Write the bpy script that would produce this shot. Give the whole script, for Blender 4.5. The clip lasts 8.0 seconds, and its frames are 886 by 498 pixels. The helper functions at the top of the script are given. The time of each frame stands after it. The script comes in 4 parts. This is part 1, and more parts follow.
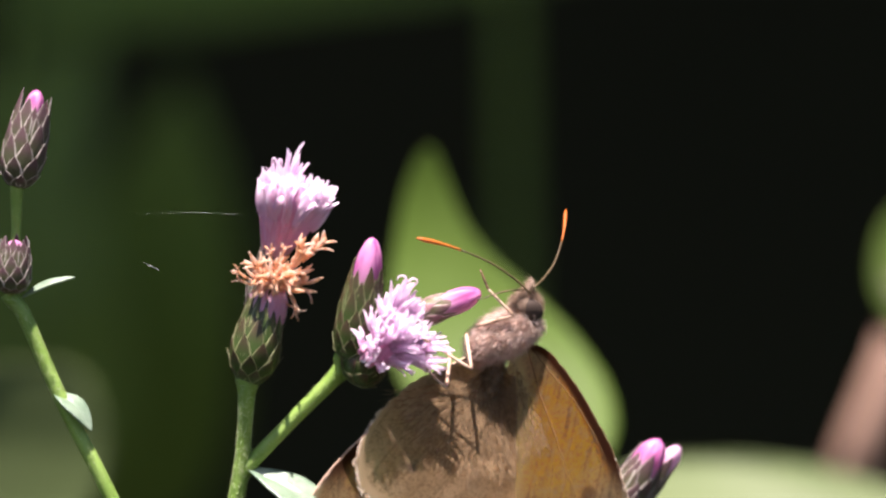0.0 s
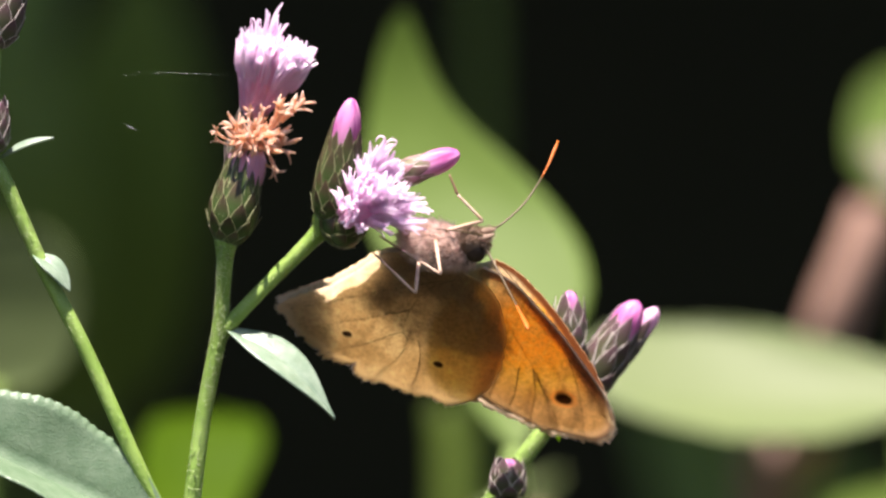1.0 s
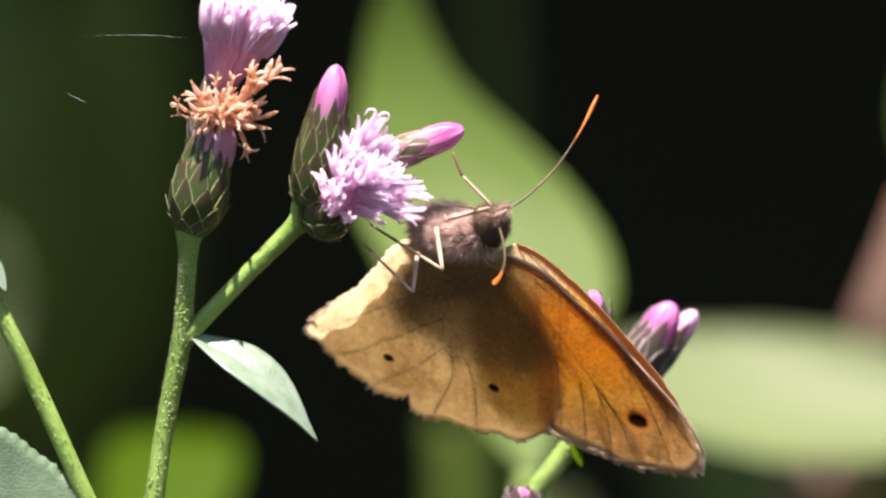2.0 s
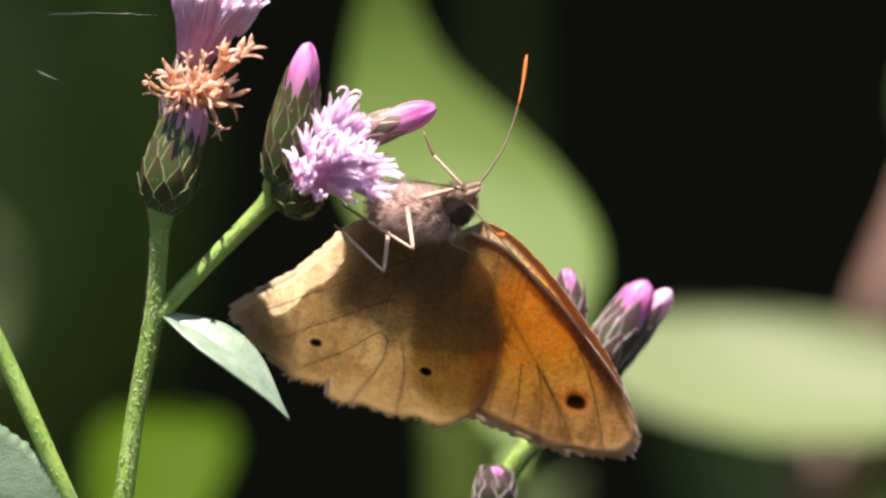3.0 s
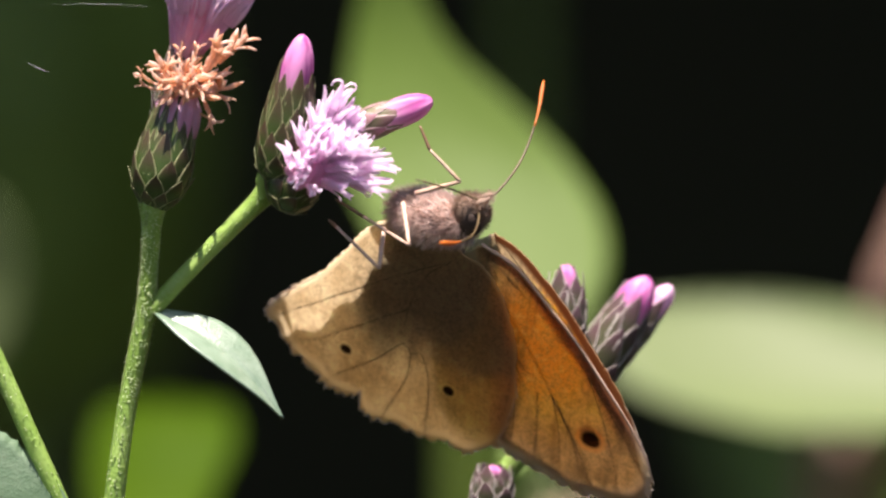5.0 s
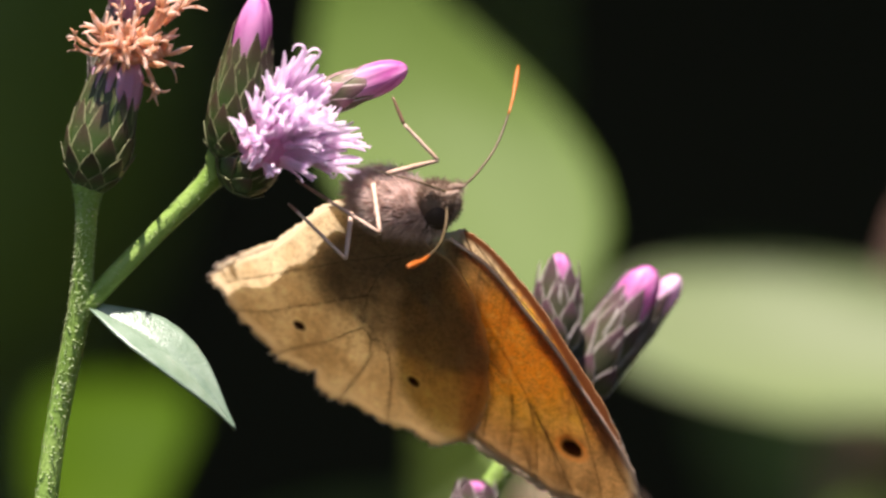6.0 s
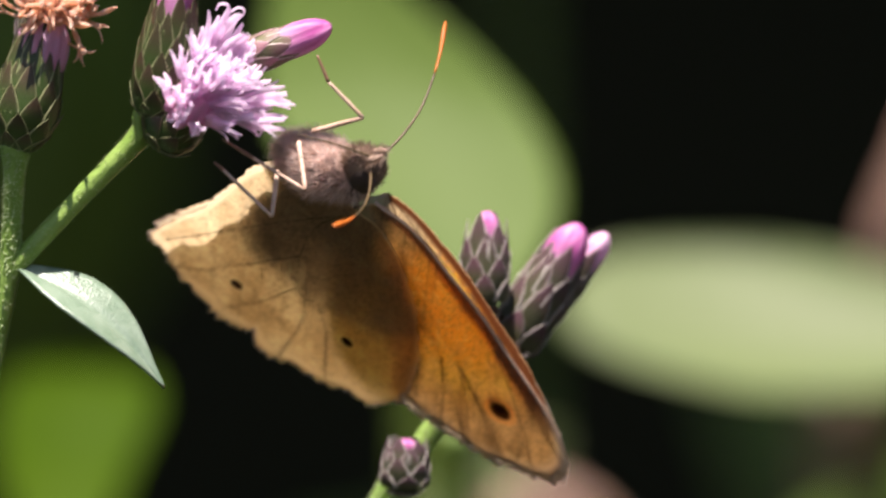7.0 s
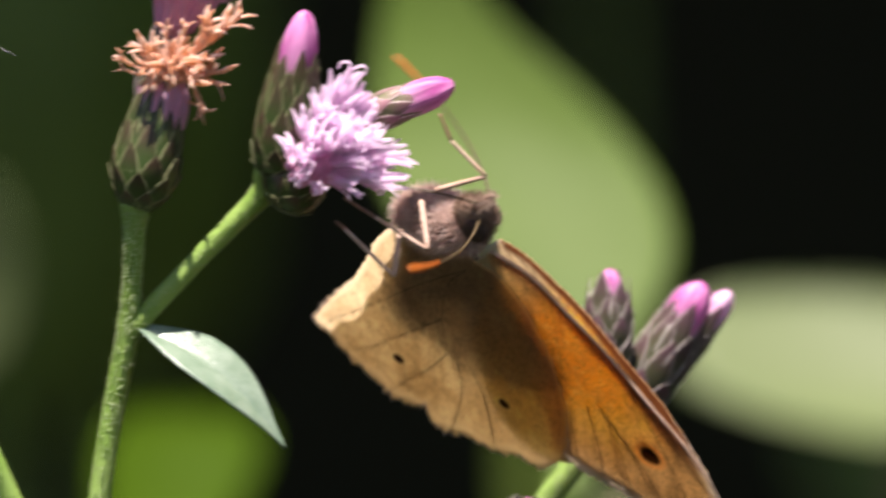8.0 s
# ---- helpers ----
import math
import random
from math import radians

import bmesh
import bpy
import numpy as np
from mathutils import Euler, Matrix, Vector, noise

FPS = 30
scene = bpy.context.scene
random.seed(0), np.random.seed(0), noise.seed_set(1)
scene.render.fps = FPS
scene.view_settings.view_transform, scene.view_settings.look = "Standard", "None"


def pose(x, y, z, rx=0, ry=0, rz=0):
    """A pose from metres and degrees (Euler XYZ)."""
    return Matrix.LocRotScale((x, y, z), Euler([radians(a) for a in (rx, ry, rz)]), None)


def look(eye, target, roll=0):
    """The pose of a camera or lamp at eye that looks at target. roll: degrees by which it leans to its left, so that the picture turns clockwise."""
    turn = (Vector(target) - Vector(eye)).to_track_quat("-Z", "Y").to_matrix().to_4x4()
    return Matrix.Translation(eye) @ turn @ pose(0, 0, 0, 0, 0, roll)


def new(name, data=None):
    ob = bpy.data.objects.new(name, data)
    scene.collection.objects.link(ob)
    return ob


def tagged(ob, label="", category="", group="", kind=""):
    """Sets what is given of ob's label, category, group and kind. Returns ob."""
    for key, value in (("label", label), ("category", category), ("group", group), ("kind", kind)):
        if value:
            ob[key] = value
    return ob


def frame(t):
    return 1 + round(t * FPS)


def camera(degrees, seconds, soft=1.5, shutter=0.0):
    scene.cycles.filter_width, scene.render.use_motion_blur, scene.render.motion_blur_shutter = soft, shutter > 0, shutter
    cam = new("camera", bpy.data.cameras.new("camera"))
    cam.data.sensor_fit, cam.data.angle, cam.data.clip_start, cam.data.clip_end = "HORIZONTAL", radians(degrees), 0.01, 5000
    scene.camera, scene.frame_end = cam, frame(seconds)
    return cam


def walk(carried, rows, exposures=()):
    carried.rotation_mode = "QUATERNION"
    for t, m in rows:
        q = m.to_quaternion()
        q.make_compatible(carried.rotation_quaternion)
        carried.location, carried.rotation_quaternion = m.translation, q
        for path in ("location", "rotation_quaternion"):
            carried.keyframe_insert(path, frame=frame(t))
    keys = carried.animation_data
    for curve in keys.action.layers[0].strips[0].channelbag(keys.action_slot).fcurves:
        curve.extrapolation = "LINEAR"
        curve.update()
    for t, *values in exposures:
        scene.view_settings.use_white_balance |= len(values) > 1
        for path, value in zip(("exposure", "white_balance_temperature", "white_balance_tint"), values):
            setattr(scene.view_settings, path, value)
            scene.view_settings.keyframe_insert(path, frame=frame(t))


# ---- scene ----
Z0 = 0.9          # height of the flowers above the ground


# ---- camera ----
cam = camera(2.807, 8.0, soft=2.5, shutter=0.2)
PATH = [
    (0.0, look((-0.00092, -1.8849, Z0 + 0.01050), (0.00144, 0, Z0 + 0.01399), 0.04)),
    (0.2, look((-0.00200, -1.8772, Z0 + 0.00987), (0.00233, 0, Z0 + 0.01346), -0.19)),
    (0.5, look((-0.00526, -1.8820, Z0 + 0.00750), (0.00438, 0, Z0 + 0.00725), -0.03)),
    (0.7, look((-0.00630, -1.8773, Z0 + 0.00666), (0.00321, 0, Z0 + 0.00493), 0.20)),
    (1.0, look((-0.00517, -1.8837, Z0 + 0.00788), (0.00368, 0, Z0 + -0.00050), 0.12)),
    (1.2, look((-0.00471, -1.8225, Z0 + 0.00716), (0.00405, 0, Z0 + -0.00244), 0.13)),
    (1.5, look((-0.00521, -1.6698, Z0 + 0.00551), (0.00426, 0, Z0 + -0.00451), 0.14)),
    (1.7, look((-0.00502, -1.6084, Z0 + 0.00638), (0.00442, 0, Z0 + -0.00232), 0.08)),
    (2.8, look((0.00704, -1.5996, Z0 + 0.00411), (0.00477, 0, Z0 + -0.00194), 0.16)),
    (3.0, look((0.00813, -1.6009, Z0 + 0.00353), (0.00601, 0, Z0 + -0.00308), 0.08)),
    (3.2, look((0.00801, -1.5913, Z0 + 0.00118), (0.00562, 0, Z0 + -0.00274), -0.25)),
    (3.5, look((0.00672, -1.5999, Z0 + 0.00143), (0.00172, 0, Z0 + 0.00070), 0.11)),
    (3.7, look((0.00596, -1.6158, Z0 + 0.00391), (0.00077, 0, Z0 + 0.00043), 0.30)),
    (4.0, look((0.00402, -1.6030, Z0 + 0.00412), (-0.00009, 0, Z0 + -0.00042), 0.11)),
    (4.2, look((0.00758, -1.6104, Z0 + 0.00588), (0.00231, 0, Z0 + -0.00009), 0.26)),
    (4.5, look((0.01466, -1.6017, Z0 + 0.00821), (0.00554, 0, Z0 + 0.00037), -0.04)),
    (4.7, look((0.01432, -1.6060, Z0 + 0.00779), (0.00624, 0, Z0 + -0.00150), 0.16)),
    (5.8, look((0.01209, -1.3927, Z0 + 0.01752), (0.00688, 0, Z0 + -0.00420), 0.18)),
    (6.0, look((0.01499, -1.3820, Z0 + 0.01865), (0.00817, 0, Z0 + -0.00439), 0.34)),
    (6.2, look((0.01763, -1.3807, Z0 + 0.01505), (0.00997, 0, Z0 + -0.00487), 0.13)),
    (6.3, look((0.02100, -1.3923, Z0 + 0.01293), (0.01102, 0, Z0 + -0.00915), -0.07)),
    (6.5, look((0.02414, -1.3868, Z0 + 0.00795), (0.01178, 0, Z0 + -0.00878), -0.24)),
    (6.8, look((0.02688, -1.3915, Z0 + 0.00714), (0.01189, 0, Z0 + -0.00869), 0.07)),
    (7.0, look((0.03012, -1.3897, Z0 + 0.00735), (0.01381, 0, Z0 + -0.00769), -0.25)),
    (7.1, look((0.03177, -1.3900, Z0 + 0.00690), (0.01462, 0, Z0 + -0.00684), -0.34)),
    (7.2, look((0.03392, -1.3914, Z0 + 0.00721), (0.01249, 0, Z0 + -0.00620), -0.38)),
    (7.3, look((0.03477, -1.3892, Z0 + 0.00741), (0.01095, 0, Z0 + -0.00609), -0.20)),
    (7.5, look((0.03243, -1.3852, Z0 + 0.00809), (0.00512, 0, Z0 + -0.00526), -0.40)),
    (7.7, look((0.02830, -1.4077, Z0 + 0.01140), (-0.00045, 0, Z0 + -0.00491), -0.48)),
    (7.9, look((0.02498, -1.3902, Z0 + 0.01472), (0.00033, 0, Z0 + -0.00348), -0.15)),
    (8.0, look((0.02309, -1.3790, Z0 + 0.01448), (0.00444, 0, Z0 + -0.00312), -0.26)),
]
walk(cam, PATH, ((0.0, 1.86, 6650, 19), (0.7, 1.88, 6650, 19), (1.7, 1.87, 6650, 19), (3.0, 1.76, 6650, 19), (4.7, 1.76, 6650, 19), (6.0, 1.53, 6650, 19), (8.0, 1.51, 6650, 19)))

# ---- light ----
TO_SUN = Vector((-0.08, -0.27, 0.96)).normalized()
world = bpy.data.worlds.new("sky")
world.use_nodes = True
scene.world = world
sky = world.node_tree.nodes.new("ShaderNodeTexSky")
sky.sky_type, sky.sun_disc = "NISHITA", False
sky.sun_elevation = math.asin(TO_SUN.z)
sky.sun_rotation = math.atan2(TO_SUN.x, TO_SUN.y)
background = world.node_tree.nodes["Background"]
background.inputs["Strength"].default_value = 0.042
world.node_tree.links.new(sky.outputs[0], background.inputs["Color"])
sun = new("sun", bpy.data.lights.new("sun", "SUN"))
sun.data.energy, sun.data.angle, sun.data.color = 4.6, radians(0.53), (1.0, 0.93, 0.87)
sun.matrix_basis = look(TO_SUN * 20, (0, 0, 0))

# ---- materials ----


def nodes_of(name):
    m = bpy.data.materials.new(name)
    m.use_nodes = True
    t = m.node_tree
    return m, t, t.nodes["Principled BSDF"], t.nodes["Material Output"]


def link(t, a, b):
    t.links.new(a, b)


def noise_node(t, scale, detail=4.0, coord="Object"):
    tc = t.nodes.new("ShaderNodeTexCoord")
    n = t.nodes.new("ShaderNodeTexNoise")
    n.inputs["Scale"].default_value, n.inputs["Detail"].default_value = scale, detail
    link(t, tc.outputs[coord], n.inputs["Vector"])
    return n.outputs["Fac"]


def mix(t, fac, a, b):
    """A colour between a and b; each may be a socket or a colour."""
    n = t.nodes.new("ShaderNodeMix")
    n.data_type = "RGBA"
    for value, i in ((fac, 0), (a, 6), (b, 7)):
        if isinstance(value, (int, float)):
            n.inputs[i].default_value = value
        elif isinstance(value, tuple):
            n.inputs[i].default_value = (*value, 1)
        else:
            link(t, value, n.inputs[i])
    return n.outputs[2]


def math_node(t, op, a, b=0.0):
    n = t.nodes.new("ShaderNodeMath")
    n.operation = op
    for i, value in enumerate((a, b)):
        if isinstance(value, (int, float)):
            n.inputs[i].default_value = value
        else:
            link(t, value, n.inputs[i])
    return n.outputs[0]


def ramp(t, value, lo, hi):
    n = t.nodes.new("ShaderNodeMapRange")
    n.interpolation_type = "SMOOTHSTEP"
    n.inputs[1].default_value, n.inputs[2].default_value = lo, hi
    link(t, value, n.inputs[0])
    return n.outputs[0]


def bump(t, bsdf, height, strength, distance):
    n = t.nodes.new("ShaderNodeBump")
    n.inputs["Strength"].default_value, n.inputs["Distance"].default_value = strength, distance
    link(t, height, n.inputs["Height"])
    link(t, n.outputs[0], bsdf.inputs["Normal"])


def finish(t, bsdf, out, colour, rough, through_light=0.0, gloss=0.5, tint=None):
    """Sets the colour, and mixes in light that passes through the sheet."""
    if isinstance(colour, tuple):
        bsdf.inputs["Base Color"].default_value = (*colour, 1)
    else:
        link(t, colour, bsdf.inputs["Base Color"])
    bsdf.inputs["Roughness"].default_value = rough
    bsdf.inputs["Specular IOR Level"].default_value = gloss
    if through_light:
        tr = t.nodes.new("ShaderNodeBsdfTranslucent")
        if tint:
            lift = t.nodes.new("ShaderNodeVectorMath")
            lift.operation = "MULTIPLY"
            lift.inputs[1].default_value = tint
            link(t, colour, lift.inputs[0])
            top = t.nodes.new("ShaderNodeVectorMath")
            top.operation = "MINIMUM"
            top.inputs[1].default_value = (.96, .96, .96)
            link(t, lift.outputs[0], top.inputs[0])
            link(t, top.outputs[0], tr.inputs[0])
        elif isinstance(colour, tuple):
            tr.inputs[0].default_value = (*colour, 1)
        else:
            link(t, colour, tr.inputs[0])
        ms = t.nodes.new("ShaderNodeMixShader")
        ms.inputs[0].default_value = through_light
        link(t, bsdf.outputs[0], ms.inputs[1])
        link(t, tr.outputs[0], ms.inputs[2])
        link(t, ms.outputs[0], out.inputs[0])


def surface(name, a, b, scale, rough=0.6, through_light=0.0, gloss=0.5, fine=None, relief=0.3, tint=None):
    """Two colours mottled at two scales, with fine relief. scale: per metre."""
    m, t, bsdf, out = nodes_of(name)
    n1, n2 = noise_node(t, scale), noise_node(t, fine or scale * 6, 6)
    fac = math_node(t, "ADD", math_node(t, "MULTIPLY", ramp(t, n1, .3, .7), .65), math_node(t, "MULTIPLY", n2, .35))
    c = mix(t, fac, a, b)
    bump(t, bsdf, n2, relief, 0.0003)
    finish(t, bsdf, out, c, rough, through_light, gloss, tint)
    return m


STEM = surface("green_stem", (0.17, 0.3, 0.045), (0.28, 0.42, 0.1), 300, 0.5, 0.12, 0.5, 3000)
HAIR = surface("pale_hair", (0.4, 0.5, 0.24), (0.56, 0.62, 0.4), 400, 0.6, 0.4)
LEAF = surface("leaf_green", (0.14, 0.22, 0.14), (0.27, 0.35, 0.26), 500, 0.32, 0.15, 0.8, 4000)
LEAF_TOOTHED = surface("toothed_leaf_green", (0.105, 0.18, 0.095), (0.18, 0.26, 0.16), 500, 0.35, 0.2, 0.6, 4000)
LEAF_BROAD = surface("broad_leaf_green", (0.1, 0.17, 0.027), (0.135, 0.21, 0.045), 60, 0.5, 0.45, 0.12, 600)
LEAF_PALE = surface("broad_leaf_pale", (0.122, 0.167, 0.062), (0.15, 0.195, 0.079), 60, 0.45, 0.3, 0.12, 600)
LEAF_LIME = surface("broad_leaf_lime", (0.066, 0.142, 0.002), (0.09, 0.172, 0.003), 60, 0.45, 0.55, 0.05, 600)
LEAF_DIM = surface("shade_leaf_green", (0.09, 0.145, 0.02), (0.125, 0.19, 0.028), 30, 0.5, 0.25, 0.3, 300)
STALK_PINK = surface("dry_stalk", (0.3, 0.18, 0.13), (0.4, 0.27, 0.21), 60, 0.7, 0.0, 0.2, 500)
GREY_LEAF = surface("withered_leaf", (0.27, 0.23, 0.19), (0.35, 0.3, 0.25), 60, 0.7, 0.1, 0.2, 500)
PINK_CORE = surface("pink_corolla_base", (0.86, 0.44, 0.66), (0.93, 0.62, 0.8), 500, 0.5, 0.6, 0.3, 4000)
WILTED = surface("wilted_floret", (0.84, 0.46, 0.2), (0.98, 0.86, 0.82), 3.0, 0.3, 0.6, 1.0, 20)
CORE = surface("bract_base", (0.03, 0.045, 0.015), (0.05, 0.07, 0.025), 500, 0.6, 0.0, 0.4)
BODY = surface("body_skin", (0.2, 0.135, 0.105), (0.32, 0.23, 0.185), 600, 0.7, 0.0, 0.3)
HEAD = surface("head_skin", (0.12, 0.075, 0.05), (0.2, 0.14, 0.1), 600, 0.7, 0.0, 0.3)
FUR_DARK = surface("head_fur", (0.24, 0.16, 0.115), (0.52, 0.39, 0.3), 900, 0.7, 0.3, 0.3)
FUR = surface("body_fur", (0.5, 0.35, 0.28), (0.97, 0.83, 0.77), 900, 0.7, 0.6, 0.3)
LEG = surface("leg_tan", (0.42, 0.27, 0.18), (0.58, 0.42, 0.32), 500, 0.5, 0.0, 0.5)
LEG_DARK = surface("leg_dark", (0.1, 0.05, 0.03), (0.25, 0.13, 0.07), 500, 0.5, 0.0, 0.5)
ANTENNA = surface("antenna_shaft", (0.05, 0.032, 0.012), (0.11, 0.075, 0.03), 500, 0.5)
CLUB = surface("antenna_club", (0.5, 0.12, 0.012), (0.64, 0.19, 0.022), 500, 0.5, 0.2)
VEIN = surface("wing_vein", (0.14, 0.083, 0.037), (0.2, 0.125, 0.058), 500, 0.8, 0.3, 0.1)
FRINGE = surface("wing_fringe", (0.66, 0.54, 0.43), (0.84, 0.74, 0.64), 900, 0.8, 0.45, 0.1)
WING_HAIR = surface("wing_hair", (0.12, 0.075, 0.04), (0.3, 0.2, 0.11), 900, 0.7, 0.2, 0.2)
SILK = surface("spider_silk", (0.8, 0.8, 0.8), (0.9, 0.9, 0.9), 500, 0.2)
# near-black colour: stands in for the deep shade behind the plants
SHADE_SOIL = surface("shade_dark_soil", (0.012, 0.0115, 0.005), (0.022, 0.02, 0.009), 3, 0.95, 0.0, 0.1, 40)
BARK = surface("bark", (0.05, 0.04, 0.03), (0.09, 0.07, 0.05), 12, 0.9, 0.0, 0.2, 90)


def eye_material():
    m, t, bsdf, out = nodes_of("compound_eye")
    finish(t, bsdf, out, mix(t, noise_node(t, 900), (0.032, 0.021, 0.016), (0.068, 0.047, 0.036)), 0.75, 0.0, 0.25)
    return m


def bract_material(name, mid, tip, edge):
    """A scale leaf: coloured middle, darker tip and pale dry margin, in its own unit coordinates."""
    m, t, bsdf, out = nodes_of(name)
    tc = t.nodes.new("ShaderNodeTexCoord")
    xyz = t.nodes.new("ShaderNodeSeparateXYZ")
    link(t, tc.outputs["UV"], xyz.inputs[0])
    info = t.nodes.new("ShaderNodeObjectInfo")
    along = ramp(t, xyz.outputs[1], .2, .8)
    c = mix(t, along, mid, tip)
    c = mix(t, math_node(t, "MULTIPLY", info.outputs["Random"], .35), c, (mid[0] * .5, mid[1] * .6, mid[2] * .5))
    c = mix(t, math_node(t, "MULTIPLY", noise_node(t, 6), .04), c, edge)
    c = mix(t, math_node(t, "MULTIPLY", ramp(t, xyz.outputs[0], .83, .97), math_node(t, "ADD", .3, math_node(t, "MULTIPLY", info.outputs["Random"], .7))), c, edge)
    bump(t, bsdf, noise_node(t, 14), .3, 0.0002)
    finish(t, bsdf, out, c, 0.4, 0.12, 0.4)
    return m


def floret_material():
    """Rose at the foot of the tube, paling to the tips of the lobes; each floret a little different."""
    m, t, bsdf, out = nodes_of("pink_floret")
    tc = t.nodes.new("ShaderNodeTexCoord")
    xyz = t.nodes.new("ShaderNodeSeparateXYZ")
    link(t, tc.outputs["Object"], xyz.inputs[0])
    info = t.nodes.new("ShaderNodeObjectInfo")
    c = mix(t, ramp(t, xyz.outputs[2], .15, .75), (0.95, 0.6, 0.83), (0.99, 0.88, 0.98))
    c = mix(t, math_node(t, "MULTIPLY", noise_node(t, 5), .5), c, (0.98, 0.9, 0.97))
    c = mix(t, math_node(t, "MULTIPLY", info.outputs["Random"], .25), c, (0.94, 0.72, 0.9))
    finish(t, bsdf, out, c, 0.5, 0.78, 0.3)
    return m


def bud_material(name, deep, light, foot):
    """Closed corollas: coloured, with paler streaks along the bud and a paler foot."""
    m, t, bsdf, out = nodes_of(name)
    tc = t.nodes.new("ShaderNodeTexCoord")
    longways = t.nodes.new("ShaderNodeVectorMath")
    longways.operation = "MULTIPLY"
    longways.inputs[1].default_value = (1100, 1100, 130)
    link(t, tc.outputs["Object"], longways.inputs[0])
    n = t.nodes.new("ShaderNodeTexNoise")
    n.inputs["Scale"].default_value = 1.0
    link(t, longways.outputs[0], n.inputs["Vector"])
    xyz = t.nodes.new("ShaderNodeSeparateXYZ")
    link(t, tc.outputs["Object"], xyz.inputs[0])
    c = mix(t, ramp(t, n.outputs["Fac"], .38, .66), deep, light)
    c = mix(t, math_node(t, "MULTIPLY", ramp(t, xyz.outputs[2], -.003, .001), .95), foot, c)
    c = mix(t, math_node(t, "MULTIPLY", noise_node(t, 2500), .15), c, (0.9, 0.7, 0.8))
    bump(t, bsdf, n.outputs["Fac"], .5, 0.0003)
    finish(t, bsdf, out, c, 0.45, 0.3, 0.4)
    return m


MAGENTA = bud_material("magenta_bud", (0.46, 0.045, 0.3), (0.74, 0.27, 0.57), (0.74, 0.42, 0.6))
PALE_BUD = bud_material("pale_bud", (0.7, 0.3, 0.56), (0.88, 0.6, 0.78), (0.78, 0.62, 0.66))
PINK = floret_material()
EYE = eye_material()
BRACT_GREEN = bract_material("green_bract", (0.036, 0.072, 0.011), (0.06, 0.034, 0.02), (0.34, 0.36, 0.18))
BRACT_PURPLE = bract_material("purple_bract", (0.07, 0.075, 0.032), (0.1, 0.043, 0.058), (0.66, 0.6, 0.55))
BRACT_PALE = bract_material("pale_bract", (0.13, 0.13, 0.055), (0.26, 0.11, 0.14), (0.8, 0.68, 0.64))


